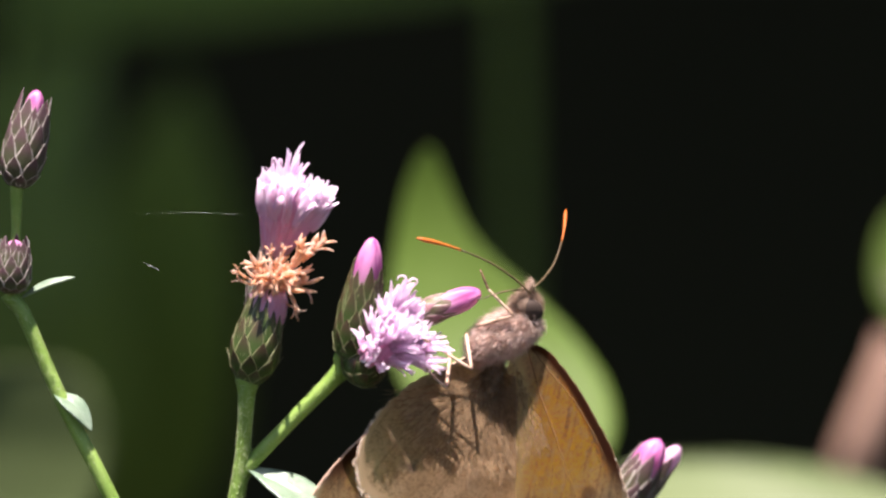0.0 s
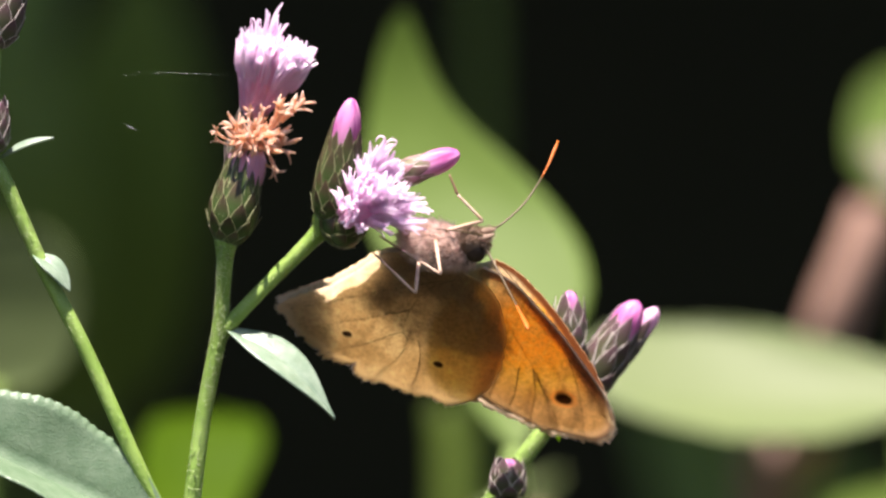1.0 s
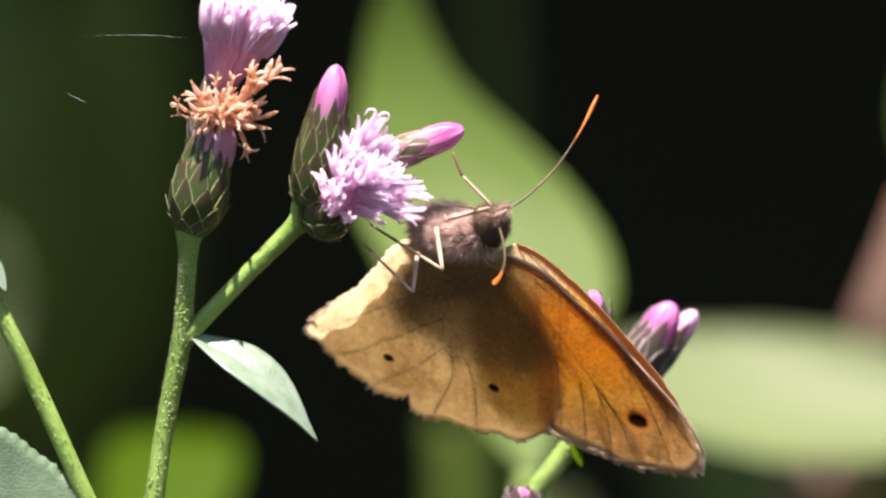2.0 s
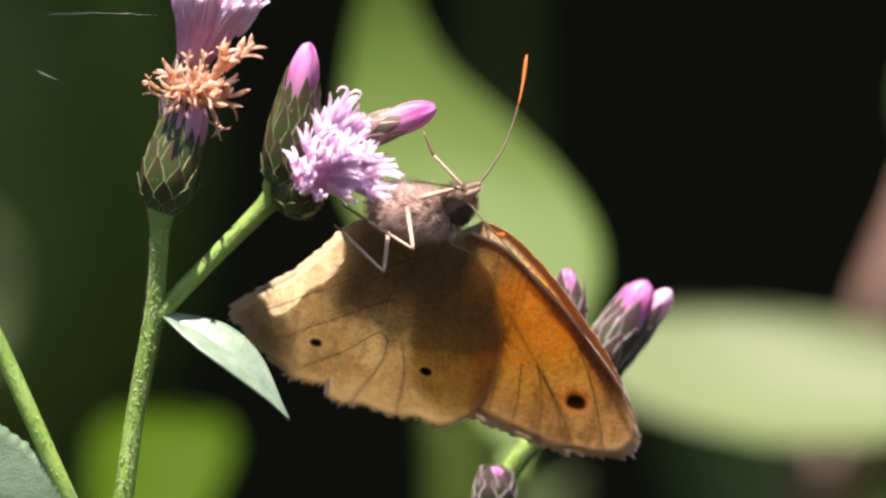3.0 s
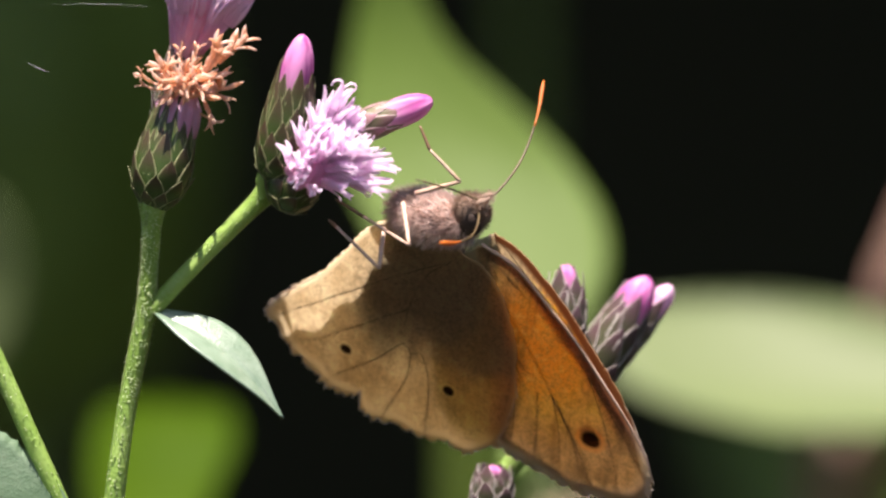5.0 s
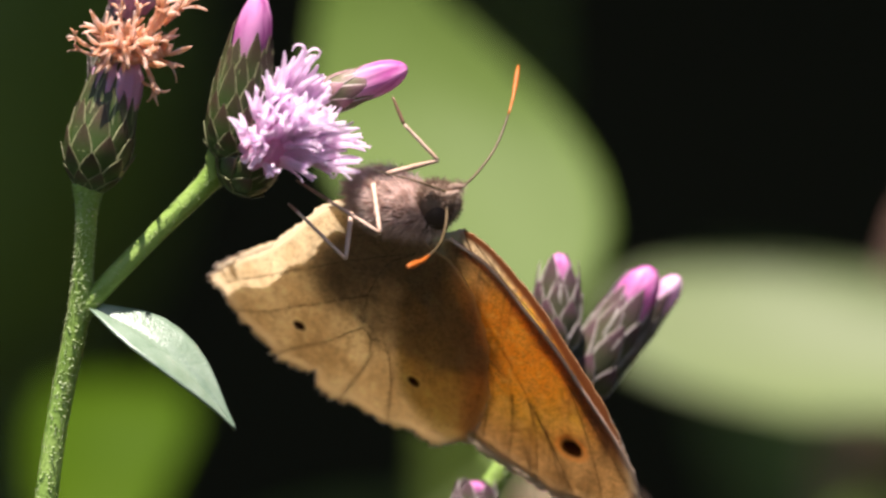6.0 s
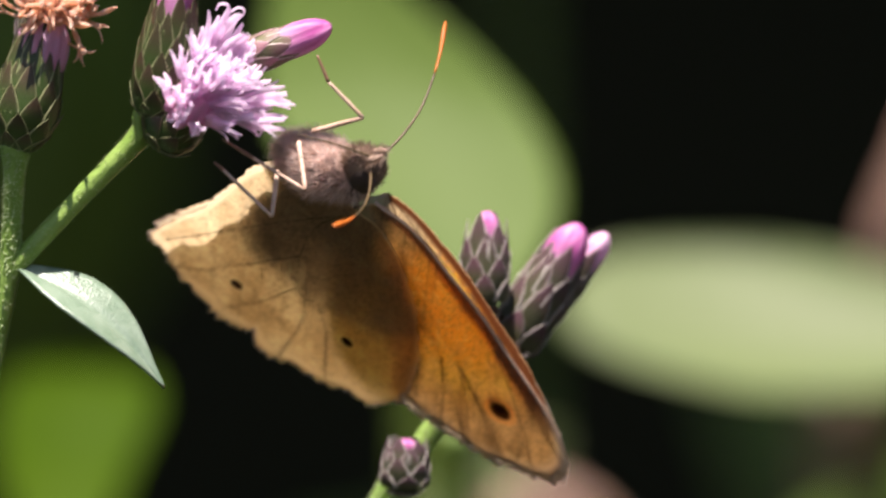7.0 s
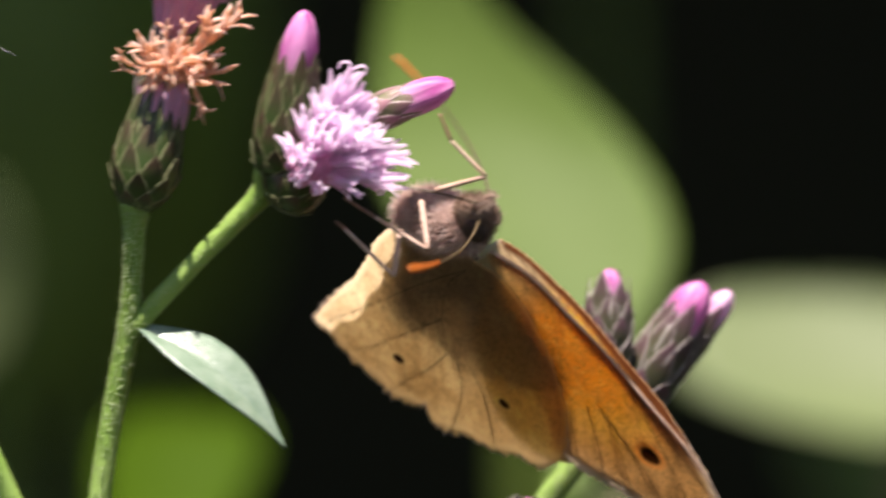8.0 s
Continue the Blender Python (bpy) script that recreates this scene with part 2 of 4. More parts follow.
def wing_material(name, base, other, patch, patch_size, rim, spots, spot_size, pass_light, streak, clear, costal=None, inner=None):
    """Wing scales: mottled ground, a warm patch, a border along the rim and dark eyespots at places in the wing (mm)."""
    m, t, bsdf, out = nodes_of(name)
    tc = t.nodes.new("ShaderNodeTexCoord")
    flat = t.nodes.new("ShaderNodeVectorMath")
    flat.operation = "MULTIPLY"
    flat.inputs[1].default_value = (1000, 0, 1000)
    link(t, tc.outputs["Object"], flat.inputs[0])
    uv = t.nodes.new("ShaderNodeSeparateXYZ")
    link(t, tc.outputs["UV"], uv.inputs[0])

    def far(x, z, wide=1.0):
        d = t.nodes.new("ShaderNodeVectorMath")
        d.operation = "SUBTRACT"
        d.inputs[1].default_value = (x, 0, z)
        link(t, flat.outputs[0], d.inputs[0])
        s = t.nodes.new("ShaderNodeVectorMath")
        s.operation = "MULTIPLY"
        s.inputs[1].default_value = (1 / wide, 1, 1)
        link(t, d.outputs[0], s.inputs[0])
        q = t.nodes.new("ShaderNodeVectorMath")
        q.operation = "LENGTH"
        link(t, s.outputs[0], q.inputs[0])
        return q.outputs["Value"]

    n1, n2 = noise_node(t, 260, 5), noise_node(t, 2600, 4)
    n3 = noise_node(t, 7000, 3)
    c = mix(t, ramp(t, n1, .3, .75), base, other)
    if patch:
        wob = math_node(t, "ADD", far(patch[0], patch[1]), math_node(t, "MULTIPLY", n1, 3.0))
        broken = math_node(t, "ADD", .55, math_node(t, "MULTIPLY", ramp(t, noise_node(t, 900, 4), .35, .6), .45))
        c = mix(t, math_node(t, "MULTIPLY", broken, math_node(t, "SUBTRACT", 1.0, ramp(t, wob, patch_size * .5, patch_size))), c, patch[2])
    wave = t.nodes.new("ShaderNodeTexNoise")
    wave.inputs["Scale"].default_value = 1.0
    stretch = t.nodes.new("ShaderNodeVectorMath")
    stretch.operation = "MULTIPLY"
    stretch.inputs[1].default_value = (1900, 1900, 110)
    link(t, tc.outputs["Object"], stretch.inputs[0])
    link(t, stretch.outputs[0], wave.inputs["Vector"])
    c = mix(t, math_node(t, "MULTIPLY", ramp(t, wave.outputs["Fac"], .5, .75), streak), c, tuple(v * .45 for v in base))
    c = mix(t, math_node(t, "MULTIPLY", ramp(t, n2, .42, .66), .4 + .4 * streak), c, tuple(v * .6 for v in base))
    c = mix(t, math_node(t, "MULTIPLY", ramp(t, noise_node(t, 1300, 3), .52, .7), .5), c, tuple(min(.9, v * 1.25) for v in other))
    c = mix(t, math_node(t, "MULTIPLY", ramp(t, n3, .48, .68), .6), c, tuple(v * .45 for v in base))
    c = mix(t, ramp(t, math_node(t, "ADD", uv.outputs[1], math_node(t, "MULTIPLY", n1, .04)), .93, .965), c, rim)
    if costal:
        fore = math_node(t, "MULTIPLY", ramp(t, uv.outputs[1], .62, .84), math_node(t, "SUBTRACT", 1.0, ramp(t, uv.outputs[0], .24, .32)))
        c = mix(t, fore, c, costal)
    if inner:
        place = t.nodes.new("ShaderNodeSeparateXYZ")
        link(t, flat.outputs[0], place.inputs[0])
        across = math_node(t, "MULTIPLY", math_node(t, "SUBTRACT", place.outputs[0], 2.2), .4)
        slant = math_node(t, "ADD", math_node(t, "ADD", place.outputs[0], 1.4), math_node(t, "MULTIPLY", place.outputs[2], .5))
        reach = math_node(t, "MAXIMUM", across, slant)
        c = mix(t, math_node(t, "MULTIPLY", .7, math_node(t, "SUBTRACT", 1.0, ramp(t, reach, 0.0, 1.0))), c, inner)
    for (x, z), size in zip(spots, spot_size):
        d = math_node(t, "ADD", far(x, z, 1.15), math_node(t, "MULTIPLY", n2, size * .35))
        c = mix(t, math_node(t, "MULTIPLY", .5, math_node(t, "SUBTRACT", 1.0, ramp(t, d, size * 1.25, size * 1.6))), c, tuple(min(1, v * 1.08) for v in (patch[2] if patch else other)))
        c = mix(t, math_node(t, "SUBTRACT", 1.0, ramp(t, d, size * .75, size * 1.15)), c, (0.018, 0.008, 0.004))
    bump(t, bsdf, n2, .25, 0.0002)
    finish(t, bsdf, out, c, 0.75, pass_light, 0.15, clear)
    return m


HIND_UNDER = wing_material("hindwing_underside", (0.368, 0.25, 0.145), (0.436, 0.305, 0.188), None, 0, (0.37, 0.27, 0.17),
                           ((-11.06, -15.88), (-0.98, -16.13)), (.62, .62), 0.82, .12, (2.5, 2.8, 2.85))
FORE_UNDER = wing_material("forewing_underside", (0.31, 0.23, 0.145), (0.38, 0.28, 0.175), (6.6, -8.6, (0.4, 0.215, 0.088)), 8.8, (0.38, 0.29, 0.2),
                           ((12.66, -15.88),), (1.05,), 0.82, .45, (2.6, 2.55, 2.5), None, (0.44, 0.4, 0.34))
HIND_UPPER = wing_material("hindwing_upperside", (0.16, 0.1, 0.06), (0.21, 0.137, 0.086), None, 0, (0.25, 0.166, 0.11), (), (), 0.8, .7, (5.5, 8.75, 13.8))
FORE_UPPER = wing_material("forewing_upperside", (0.156, 0.097, 0.055), (0.19, 0.117, 0.065), (8.0, -9.6, (0.34, 0.137, 0.02)), 11.5, (0.16, 0.11, 0.07),
                           (), (), 0.78, .7, (6.0, 9.4, 14.3), (0.03, 0.0085, 0.003), (0.175, 0.104, 0.045))

# ---- building tools ----
MM = 0.001


def at(x, y, z):
    """A place from millimetres off the middle of the flowers."""
    return Vector((x * MM, y * MM, Z0 + z * MM))


def part(name, bm, material, parent, label="", smooth=True):
    """Links a bmesh, built in the world's place, as one mesh under a thing or part."""
    me = bpy.data.meshes.new(name)
    bmesh.ops.recalc_face_normals(bm, faces=bm.faces)
    if parent:
        bm.transform(parent.matrix_world.inverted())
    middle = sum((v.co for v in bm.verts), Vector()) / len(bm.verts)
    bm.transform(Matrix.Translation(-middle))
    bm.to_mesh(me)
    bm.free()
    for m in material if isinstance(material, (list, tuple)) else (material,):
        me.materials.append(m)
    if smooth:
        me.polygons.foreach_set("use_smooth", [True] * len(me.polygons))
    ob = new(name, me)
    ob.parent = parent
    ob.location = middle
    if label:
        tagged(ob, label)
    bpy.context.view_layer.update()
    return ob


def thing(name, place, label, category, group="", kind=""):
    ob = new(name)
    ob.empty_display_size = 0.005
    ob.location = place
    tagged(ob, label, category, group, kind)
    bpy.context.view_layer.update()
    return ob


def spline(points, n):
    """A smooth line through the points, n samples a span, that doesn't overshoot where spans differ in length."""
    p = [Vector(q) for q in points]
    p = [p[0] * 2 - p[1]] + p + [p[-1] * 2 - p[-2]]
    out = []
    for i in range(1, len(p) - 2):
        span = (p[i + 1] - p[i]).length
        ends = []
        for d in ((p[i + 1] - p[i - 1]) / 2, (p[i + 2] - p[i]) / 2):
            ends.append(d * min(1, 1.15 * span / max(d.length, 1e-12)))
        for k in range(n):
            u = k / n
            out.append(p[i] * (2 * u ** 3 - 3 * u * u + 1) + ends[0] * (u ** 3 - 2 * u * u + u) + p[i + 1] * (3 * u * u - 2 * u ** 3) + ends[1] * (u ** 3 - u * u))
    return out + [p[-2]]


def tube(bm, pts, radii, sides=8):
    """A round rod through pts; radii: one for each end or a list spread over the length."""
    n = len(pts)
    rad = np.interp(np.linspace(0, 1, n), np.linspace(0, 1, len(radii)), radii)
    side = None
    rings = []
    for i, p in enumerate(pts):
        d = (pts[min(i + 1, n - 1)] - pts[max(i - 1, 0)]).normalized()
        if side is None:
            side = d.orthogonal().normalized()
        side = (side - d * side.dot(d)).normalized()
        up = d.cross(side)
        rings.append([bm.verts.new(p + (side * math.cos(a) + up * math.sin(a)) * float(rad[i]))
                      for a in (2 * math.pi * k / sides for k in range(sides))])
    for a, b in zip(rings, rings[1:]):
        for k in range(sides):
            bm.faces.new((a[k], a[(k + 1) % sides], b[(k + 1) % sides], b[k]))
    bm.faces.new(rings[0][::-1])
    bm.faces.new(rings[-1])
    return rings


def fuzz(bm, pts, radii, count, length, rng):
    """Short stiff hairs round a rod."""
    n = len(pts)
    for _ in range(count):
        i = rng.randrange(n - 1)
        u = rng.random()
        p = pts[i].lerp(pts[i + 1], u)
        r = float(np.interp((i + u) / (n - 1), np.linspace(0, 1, len(radii)), radii))
        d = (pts[i + 1] - pts[i]).normalized()
        s = d.orthogonal().normalized()
        a = rng.random() * 2 * math.pi
        o = s * math.cos(a) + d.cross(s) * math.sin(a)
        q = p + o * r * .96
        w = d.cross(o) * r * .085
        tip = q + (o + d * rng.uniform(-.2, .6)).normalized() * length * rng.uniform(.7, 1.6)
        bm.faces.new([bm.verts.new(v) for v in (q - w, q + w, tip)])


def rod(name, parent, points, radii, material, rng=None, hairs=0, hair=0.00025, label="", n=8, sides=10, spans=0):
    bm = bmesh.new()
    pts = spline(points, n)
    tube(bm, pts, radii, sides)
    ob = part(name, bm, material, parent, label)
    if hairs:
        bm = bmesh.new()
        near = pts[:spans * n + 1] if spans else pts
        widths = [float(np.interp(i / (len(pts) - 1), np.linspace(0, 1, len(radii)), radii)) for i in range(len(near))]
        fuzz(bm, near, widths, hairs, hair, rng)
        tagged(part("hairs", bm, HAIR, ob, "short pale hairs", smooth=False), kind="stuff")
    return ob


def sheet(rows, across, shape, thick):
    """A thin solid from a grid of places: shape(i, j) for i along and j across."""
    bm = bmesh.new()
    grid = [[Vector(shape(i / (rows - 1), j / (across - 1))) for j in range(across)] for i in range(rows)]
    tops, lows = [], []
    for i in range(rows):
        a, b = [], []
        for j in range(across):
            di = grid[min(i + 1, rows - 1)][j] - grid[max(i - 1, 0)][j]
            dj = grid[i][min(j + 1, across - 1)] - grid[i][max(j - 1, 0)]
            nrm = di.cross(dj)
            nrm = nrm.normalized() if nrm.length > 1e-14 else Vector((0, 0, 1))
            a.append(bm.verts.new(grid[i][j] + nrm * thick / 2))
            b.append(bm.verts.new(grid[i][j] - nrm * thick / 2))
        tops.append(a)
        lows.append(b)
    for i in range(rows - 1):
        for j in range(across - 1):
            bm.faces.new((tops[i][j], tops[i + 1][j], tops[i + 1][j + 1], tops[i][j + 1]))
            bm.faces.new((lows[i][j], lows[i][j + 1], lows[i + 1][j + 1], lows[i + 1][j]))
    ring = [(i, 0) for i in range(rows)] + [(rows - 1, j) for j in range(1, across)] + [(i, across - 1) for i in range(rows - 2, -1, -1)] + [(0, j) for j in range(across - 2, 0, -1)]
    for (i, j), (k, l) in zip(ring, ring[1:] + ring[:1]):
        bm.faces.new((tops[i][j], lows[i][j], lows[k][l], tops[k][l]))
    return bm


def blade(base, tip, width, up, fold=0.25, droop=0.1, shape=(0.12, .6, .95, 1, .85, .55, .06), teeth=0, tooth=0.06, thick=0.00018, rows=34, across=13, wave=0.0):
    """A leaf blade from base to tip: its width profile, fold along the midrib, droop and teeth along the margin."""
    base, tip = Vector(base), Vector(tip)
    axis = tip - base
    length = axis.length
    d = axis.normalized()
    up = Vector(up)
    up = (up - d * up.dot(d)).normalized()
    side = d.cross(up)

    def place(s, v):
        w = float(np.interp(s, np.linspace(0, 1, len(shape)), shape)) * width / 2
        if teeth:
            w *= 1 + tooth * (abs((s * teeth) % 1 - .25) - .35) * (1 if .08 < s < .95 else 0)
        c = (v - .5) * 2
        lift = fold * abs(c) * w + droop * length * math.sin(math.pi * s) + wave * width * math.sin(s * 17) * c * c
        lift += -0.03 * width * math.exp(-(c * 9) ** 2)
        return base + d * length * s + side * c * w + up * lift

    return sheet(rows, across, place, thick)


# ---- flower heads ----
def lathe(bm, m, profile, sides=14, ripple=0.0, lobes=5):
    """A turned form: profile of (height, radius) along m's z axis."""
    rings = []
    for z, r in profile:
        rings.append([bm.verts.new(m @ Vector((r * (1 + ripple * math.cos(lobes * a)) * math.cos(a), r * (1 + ripple * math.cos(lobes * a)) * math.sin(a), z)))
                      for a in (2 * math.pi * k / sides for k in range(sides))])
    for a, b in zip(rings, rings[1:]):
        for k in range(sides):
            bm.faces.new((a[k], a[(k + 1) % sides], b[(k + 1) % sides], b[k]))
    bm.faces.new(rings[0][::-1])
    bm.faces.new(rings[-1])


def frame_on(base, axis, spin=0.0):
    axis = Vector(axis).normalized()
    return Matrix.Translation(base) @ axis.to_track_quat("Z", "Y").to_matrix().to_4x4() @ Matrix.Rotation(spin, 4, "Z")


def mesh_of(bm, name, material):
    me = bpy.data.meshes.new(name)
    bmesh.ops.recalc_face_normals(bm, faces=bm.faces)
    bm.to_mesh(me)
    bm.free()
    me.materials.append(material)
    me.polygons.foreach_set("use_smooth", [True] * len(me.polygons))
    return me


def bract_mesh(name, material):
    """A pointed scale of unit size: x across, y outward, z along."""
    bm = bmesh.new()
    uv = bm.loops.layers.uv.new("UVMap")
    shape = ((0, .42), (.2, .5), (.45, .46), (.7, .3), (.88, .14), (1, .02))
    rows = []
    for z, w in shape:
        rows.append([(bm.verts.new((c * w, .16 * (1 - c * c) * (w / .5) + .1 * z * (1 - z) + .3 * z, z)), abs(c), z) for c in (-1, -.78, 0, .78, 1)])
    low = [[(bm.verts.new((v.co.x, v.co.y - .05, v.co.z)), a, z) for v, a, z in r] for r in rows]
    for grid in (rows, low):
        for r, s in zip(grid, grid[1:]):
            for k in range(4):
                quad = (r[k], r[k + 1], s[k + 1], s[k])
                f = bm.faces.new([q[0] for q in quad])
                for lp, q in zip(f.loops, quad):
                    lp[uv].uv = (q[1], q[2])
    for k, edge in ((0, 1), (4, -1)):
        for a, b, c, d in zip(rows, rows[1:], low[1:], low):
            f = bm.faces.new((a[k][0], b[k][0], c[k][0], d[k][0]))
            for lp in f.loops:
                lp[uv].uv = (1, .5)
    return mesh_of(bm, name, material)


MESH_BRACT = {"green": bract_mesh("bract_green", BRACT_GREEN), "purple": bract_mesh("bract_purple", BRACT_PURPLE), "pale": bract_mesh("bract_pale", BRACT_PALE)}


def floret_mesh(name, material, rng, curl, wide=.022, long=.38, style=True, spread=1.0):
    """One tubular floret of unit length: a slim tube that opens into five narrow lobes, with a forked style."""
    bm = bmesh.new()
    bend = Vector((rng.uniform(-1, 1), rng.uniform(-1, 1), 0)) * curl
    split = .96 - long
    pts = [Vector((0, 0, z * split)) + bend * (z * split) ** 2 for z in (0, .3, .55, .8, 1)]
    tube(bm, pts, (.018, .024, .03, .038, .044), 7)
    end = pts[-1]
    for k in range(5):
        a = 2 * math.pi * (k + rng.uniform(-.2, .2)) / 5
        o = Vector((math.cos(a), math.sin(a), 0))
        side = Vector((-math.sin(a), math.cos(a), 0))
        flare, hook = (rng.uniform(.0, .26) + curl * .5) * spread, (rng.uniform(0, .12) + .2 * curl) * spread
        reach = long * rng.uniform(.75, 1.08)
        line = []
        for j in range(6):
            u = j / 5
            line.append(end + o * (.034 + flare * .36 * u + hook * u ** 3) + Vector((0, 0, reach * (u - (.1 + .5 * hook) * u ** 3))) + bend * .4 * u + side * .03 * math.sin(3 * u + k))
        a_, b_ = [], []
        for j, p in enumerate(line):
            w = wide * (1, 1.15, 1.1, 1.0, .8, .3)[j]
            a_.append((bm.verts.new(p - side * w), bm.verts.new(p + side * w)))
            b_.append((bm.verts.new(p - side * w * .9 - o * .016), bm.verts.new(p + side * w * .9 - o * .016)))
        for g in (a_, b_):
            for p, q in zip(g, g[1:]):
                bm.faces.new((p[0], p[1], q[1], q[0]))
        for p, q, r, s in zip(a_, a_[1:], b_[1:], b_):
            bm.faces.new((p[0], q[0], r[0], s[0]))
            bm.faces.new((p[1], s[1], r[1], q[1]))
    if style:
        fork = end + Vector((0, 0, .34)) + bend * .3 + Vector((rng.uniform(-.03, .03), rng.uniform(-.03, .03), 0))
        tube(bm, spline([end, end.lerp(fork, .5) + bend * .03, fork], 3), (.014, .013, .012), 5)
        a = rng.random() * 6.28
        for sgn in (-1, 1):
            o = Vector((math.cos(a), math.sin(a), 0)) * sgn
            tube(bm, spline([fork, fork + o * .05 + Vector((0, 0, .06)), fork + o * .12 + Vector((0, 0, .05)), fork + o * .13 + Vector((0, 0, -.01))], 3), (.012, .012, .01, .006), 5)
    return mesh_of(bm, name, material)


def wilted_mesh(name, material, rng, crook, tube_share, girth=1.0):
    """One withered floret of unit length: a crumpled tube whose lobes hang out as curled, shrivelled ribbons."""
    bm = bmesh.new()
    p, way = Vector((0, 0, 0)), Vector((0, 0, 1))
    line = [p]
    for k in range(4):
        way = (way + Vector((rng.gauss(0, crook), rng.gauss(0, crook), rng.gauss(0, crook * .5)))).normalized()
        p = p + way * tube_share / 4
        line.append(p)
    pts = spline(line, 4)
    tube(bm, pts, [girth * r for r in (.04, .055, .07, .062, .08)], 9)
    for v in bm.verts:
        v.co += Vector((rng.gauss(0, .011), rng.gauss(0, .011), rng.gauss(0, .011)))
    end = line[-1]
    for k in range(4):
        a = 2 * math.pi * (k + rng.uniform(-.35, .35)) / 4
        side = way.orthogonal().normalized()
        o = side * math.cos(a) + way.cross(side) * math.sin(a)
        long = (1 - tube_share) * rng.uniform(.7, 1.25)
        bend = rng.uniform(-.6, 2.6)
        q, d = end + o * .05 * girth, (way + o * rng.uniform(.1, .7)).normalized()
        across = d.cross(o).normalized()
        twist = rng.uniform(-.5, .5)
        last = None
        for n in range(8):
            u = n / 7
            w = (.05 + .03 * math.sin(math.pi * u)) * girth * (1 - u ** 4 * .85)
            up = across.cross(d).normalized()
            ring = [bm.verts.new(q + across * c * w + up * (.022 * girth * e + .35 * w * c * c)) for c, e in ((-1, 0), (0, 1), (1, 0), (0, -1))]
            if last:
                for m in range(4):
                    bm.faces.new((last[m], last[(m + 1) % 4], ring[(m + 1) % 4], ring[m]))
            else:
                bm.faces.new(ring[::-1])
            last = ring
            q = q + d * long / 7
            d = (Matrix.Rotation(bend / 7, 3, across) @ d).normalized()
            across = (Matrix.Rotation(twist / 2, 3, d) @ across).normalized()
        bm.faces.new(last)
    return mesh_of(bm, name, material)


rng = random.Random(7)
MESH_PINK = [floret_mesh("floret_pink", PINK, rng, c, .027, .42, k == 3, .5) for k, c in enumerate((.01, .03, .06, .09, .12, .18))]
MESH_CUP = [floret_mesh("floret_pink", PINK, rng, c, .046, .55, k == 4, .3) for k, c in enumerate((.01, .02, .04, .06, .09))]
MESH_WILT = [wilted_mesh("floret_wilted", WILTED, rng, c, .45) for c in (.1, .15, .2, .25, .3, .35, .4, .45)]
MESH_ARM = [wilted_mesh("floret_wilted", WILTED, rng, c, .68, .8) for c in (.06, .1, .14, .18)]
BUD = ((0, .36), (.06, .7), (.18, .94), (.38, 1), (.65, .97), (.85, .9), (1, .8))
OPEN = ((0, .34), (.07, .62), (.2, .88), (.36, 1), (.6, .92), (.85, .74), (1, .66))
_rowset = {5: (0, .18, .36, .52, .66), 7: (0, .1, .21, .33, .45, .57, .68), 6: (0, .12, .26, .4, .54, .66)}


def flower_head(parent, base, top, width, tint, shape, label, rng, rows=7, around=8, bud=0.0, bud_width=.6, tip=None, taper=1.0):
    """A flower head: the core, its overlapping bracts and, while closed, the coloured bud above them. base, top: the ends of the involucre."""
    base, top = Vector(base), Vector(top)
    axis = top - base
    length = axis.length
    m = frame_on(base, axis, rng.random() * 6)
    r0 = width / 2
    radius = lambda s: r0 * float(np.interp(s, [a for a, _ in shape], [b for _, b in shape]))
    bm = bmesh.new()
    lathe(bm, m, [(s * length, radius(s) * .72) for s in (0, .06, .14, .25, .38, .5, .62, .75, .88, 1)])
    head = part("flower_head", bm, CORE, parent, label)
    inv = head.matrix_world.inverted()
    for k, s in enumerate(_rowset[rows]):
        for j in range(around):
            a = 2 * math.pi * (j + .5 * (k % 2) + rng.uniform(-.06, .06)) / around
            h = length * (.26 + .36 * s / .7) * rng.uniform(.86, 1.16)
            s2 = min(1, s + h / length * .75)
            p = Vector((radius(s) * math.cos(a), radius(s) * math.sin(a), s * length)) * 1
            q = Vector((radius(s2) * math.cos(a), radius(s2) * math.sin(a), s2 * length))
            z = (q - p).normalized()
            x = Vector((-math.sin(a), math.cos(a), 0))
            y = z.cross(x)
            wide = 2 * math.pi * max(radius(s), radius(min(1, s + .15))) / around * .98
            mat3 = Matrix((x * wide * -1, y * -wide * .55, z * h)).transposed()
            if (mat3 @ Vector((0, 1, 0))).dot(Vector((math.cos(a), math.sin(a), 0))) < 0:
                mat3 = mat3 @ Matrix.Diagonal((-1, -1, 1))
            b = new("bract", MESH_BRACT[tint])
            b.parent = head
            b.matrix_basis = inv @ m @ Matrix.Translation(Vector((p.x * .93, p.y * .93, p.z))) @ mat3.to_4x4()
    if bud:
        bm = bmesh.new()
        r = r0 * bud_width
        lathe(bm, Matrix.Translation((0, 0, -length - bud * .3)), [(length * .55, r * .8), (length * .8, r * .98), (length + bud * .15, r), (length + bud * .45, r * .96 * taper), (length + bud * .7, r * .79 * taper ** 2), (length + bud * .88, r * .52 * taper ** 2), (length + bud * .97, r * .28 * taper), (length + bud, r * .06)], 30, .05, 5)
        ob = new("bud_tip", mesh_of(bm, "bud_tip", tip or MAGENTA))
        ob.parent = head
        ob.matrix_basis = inv @ m @ Matrix.Translation((0, 0, length + bud * .3))
        tagged(ob, "closed pale pink corolla tips" if tip else "closed magenta corolla tips")
    return head


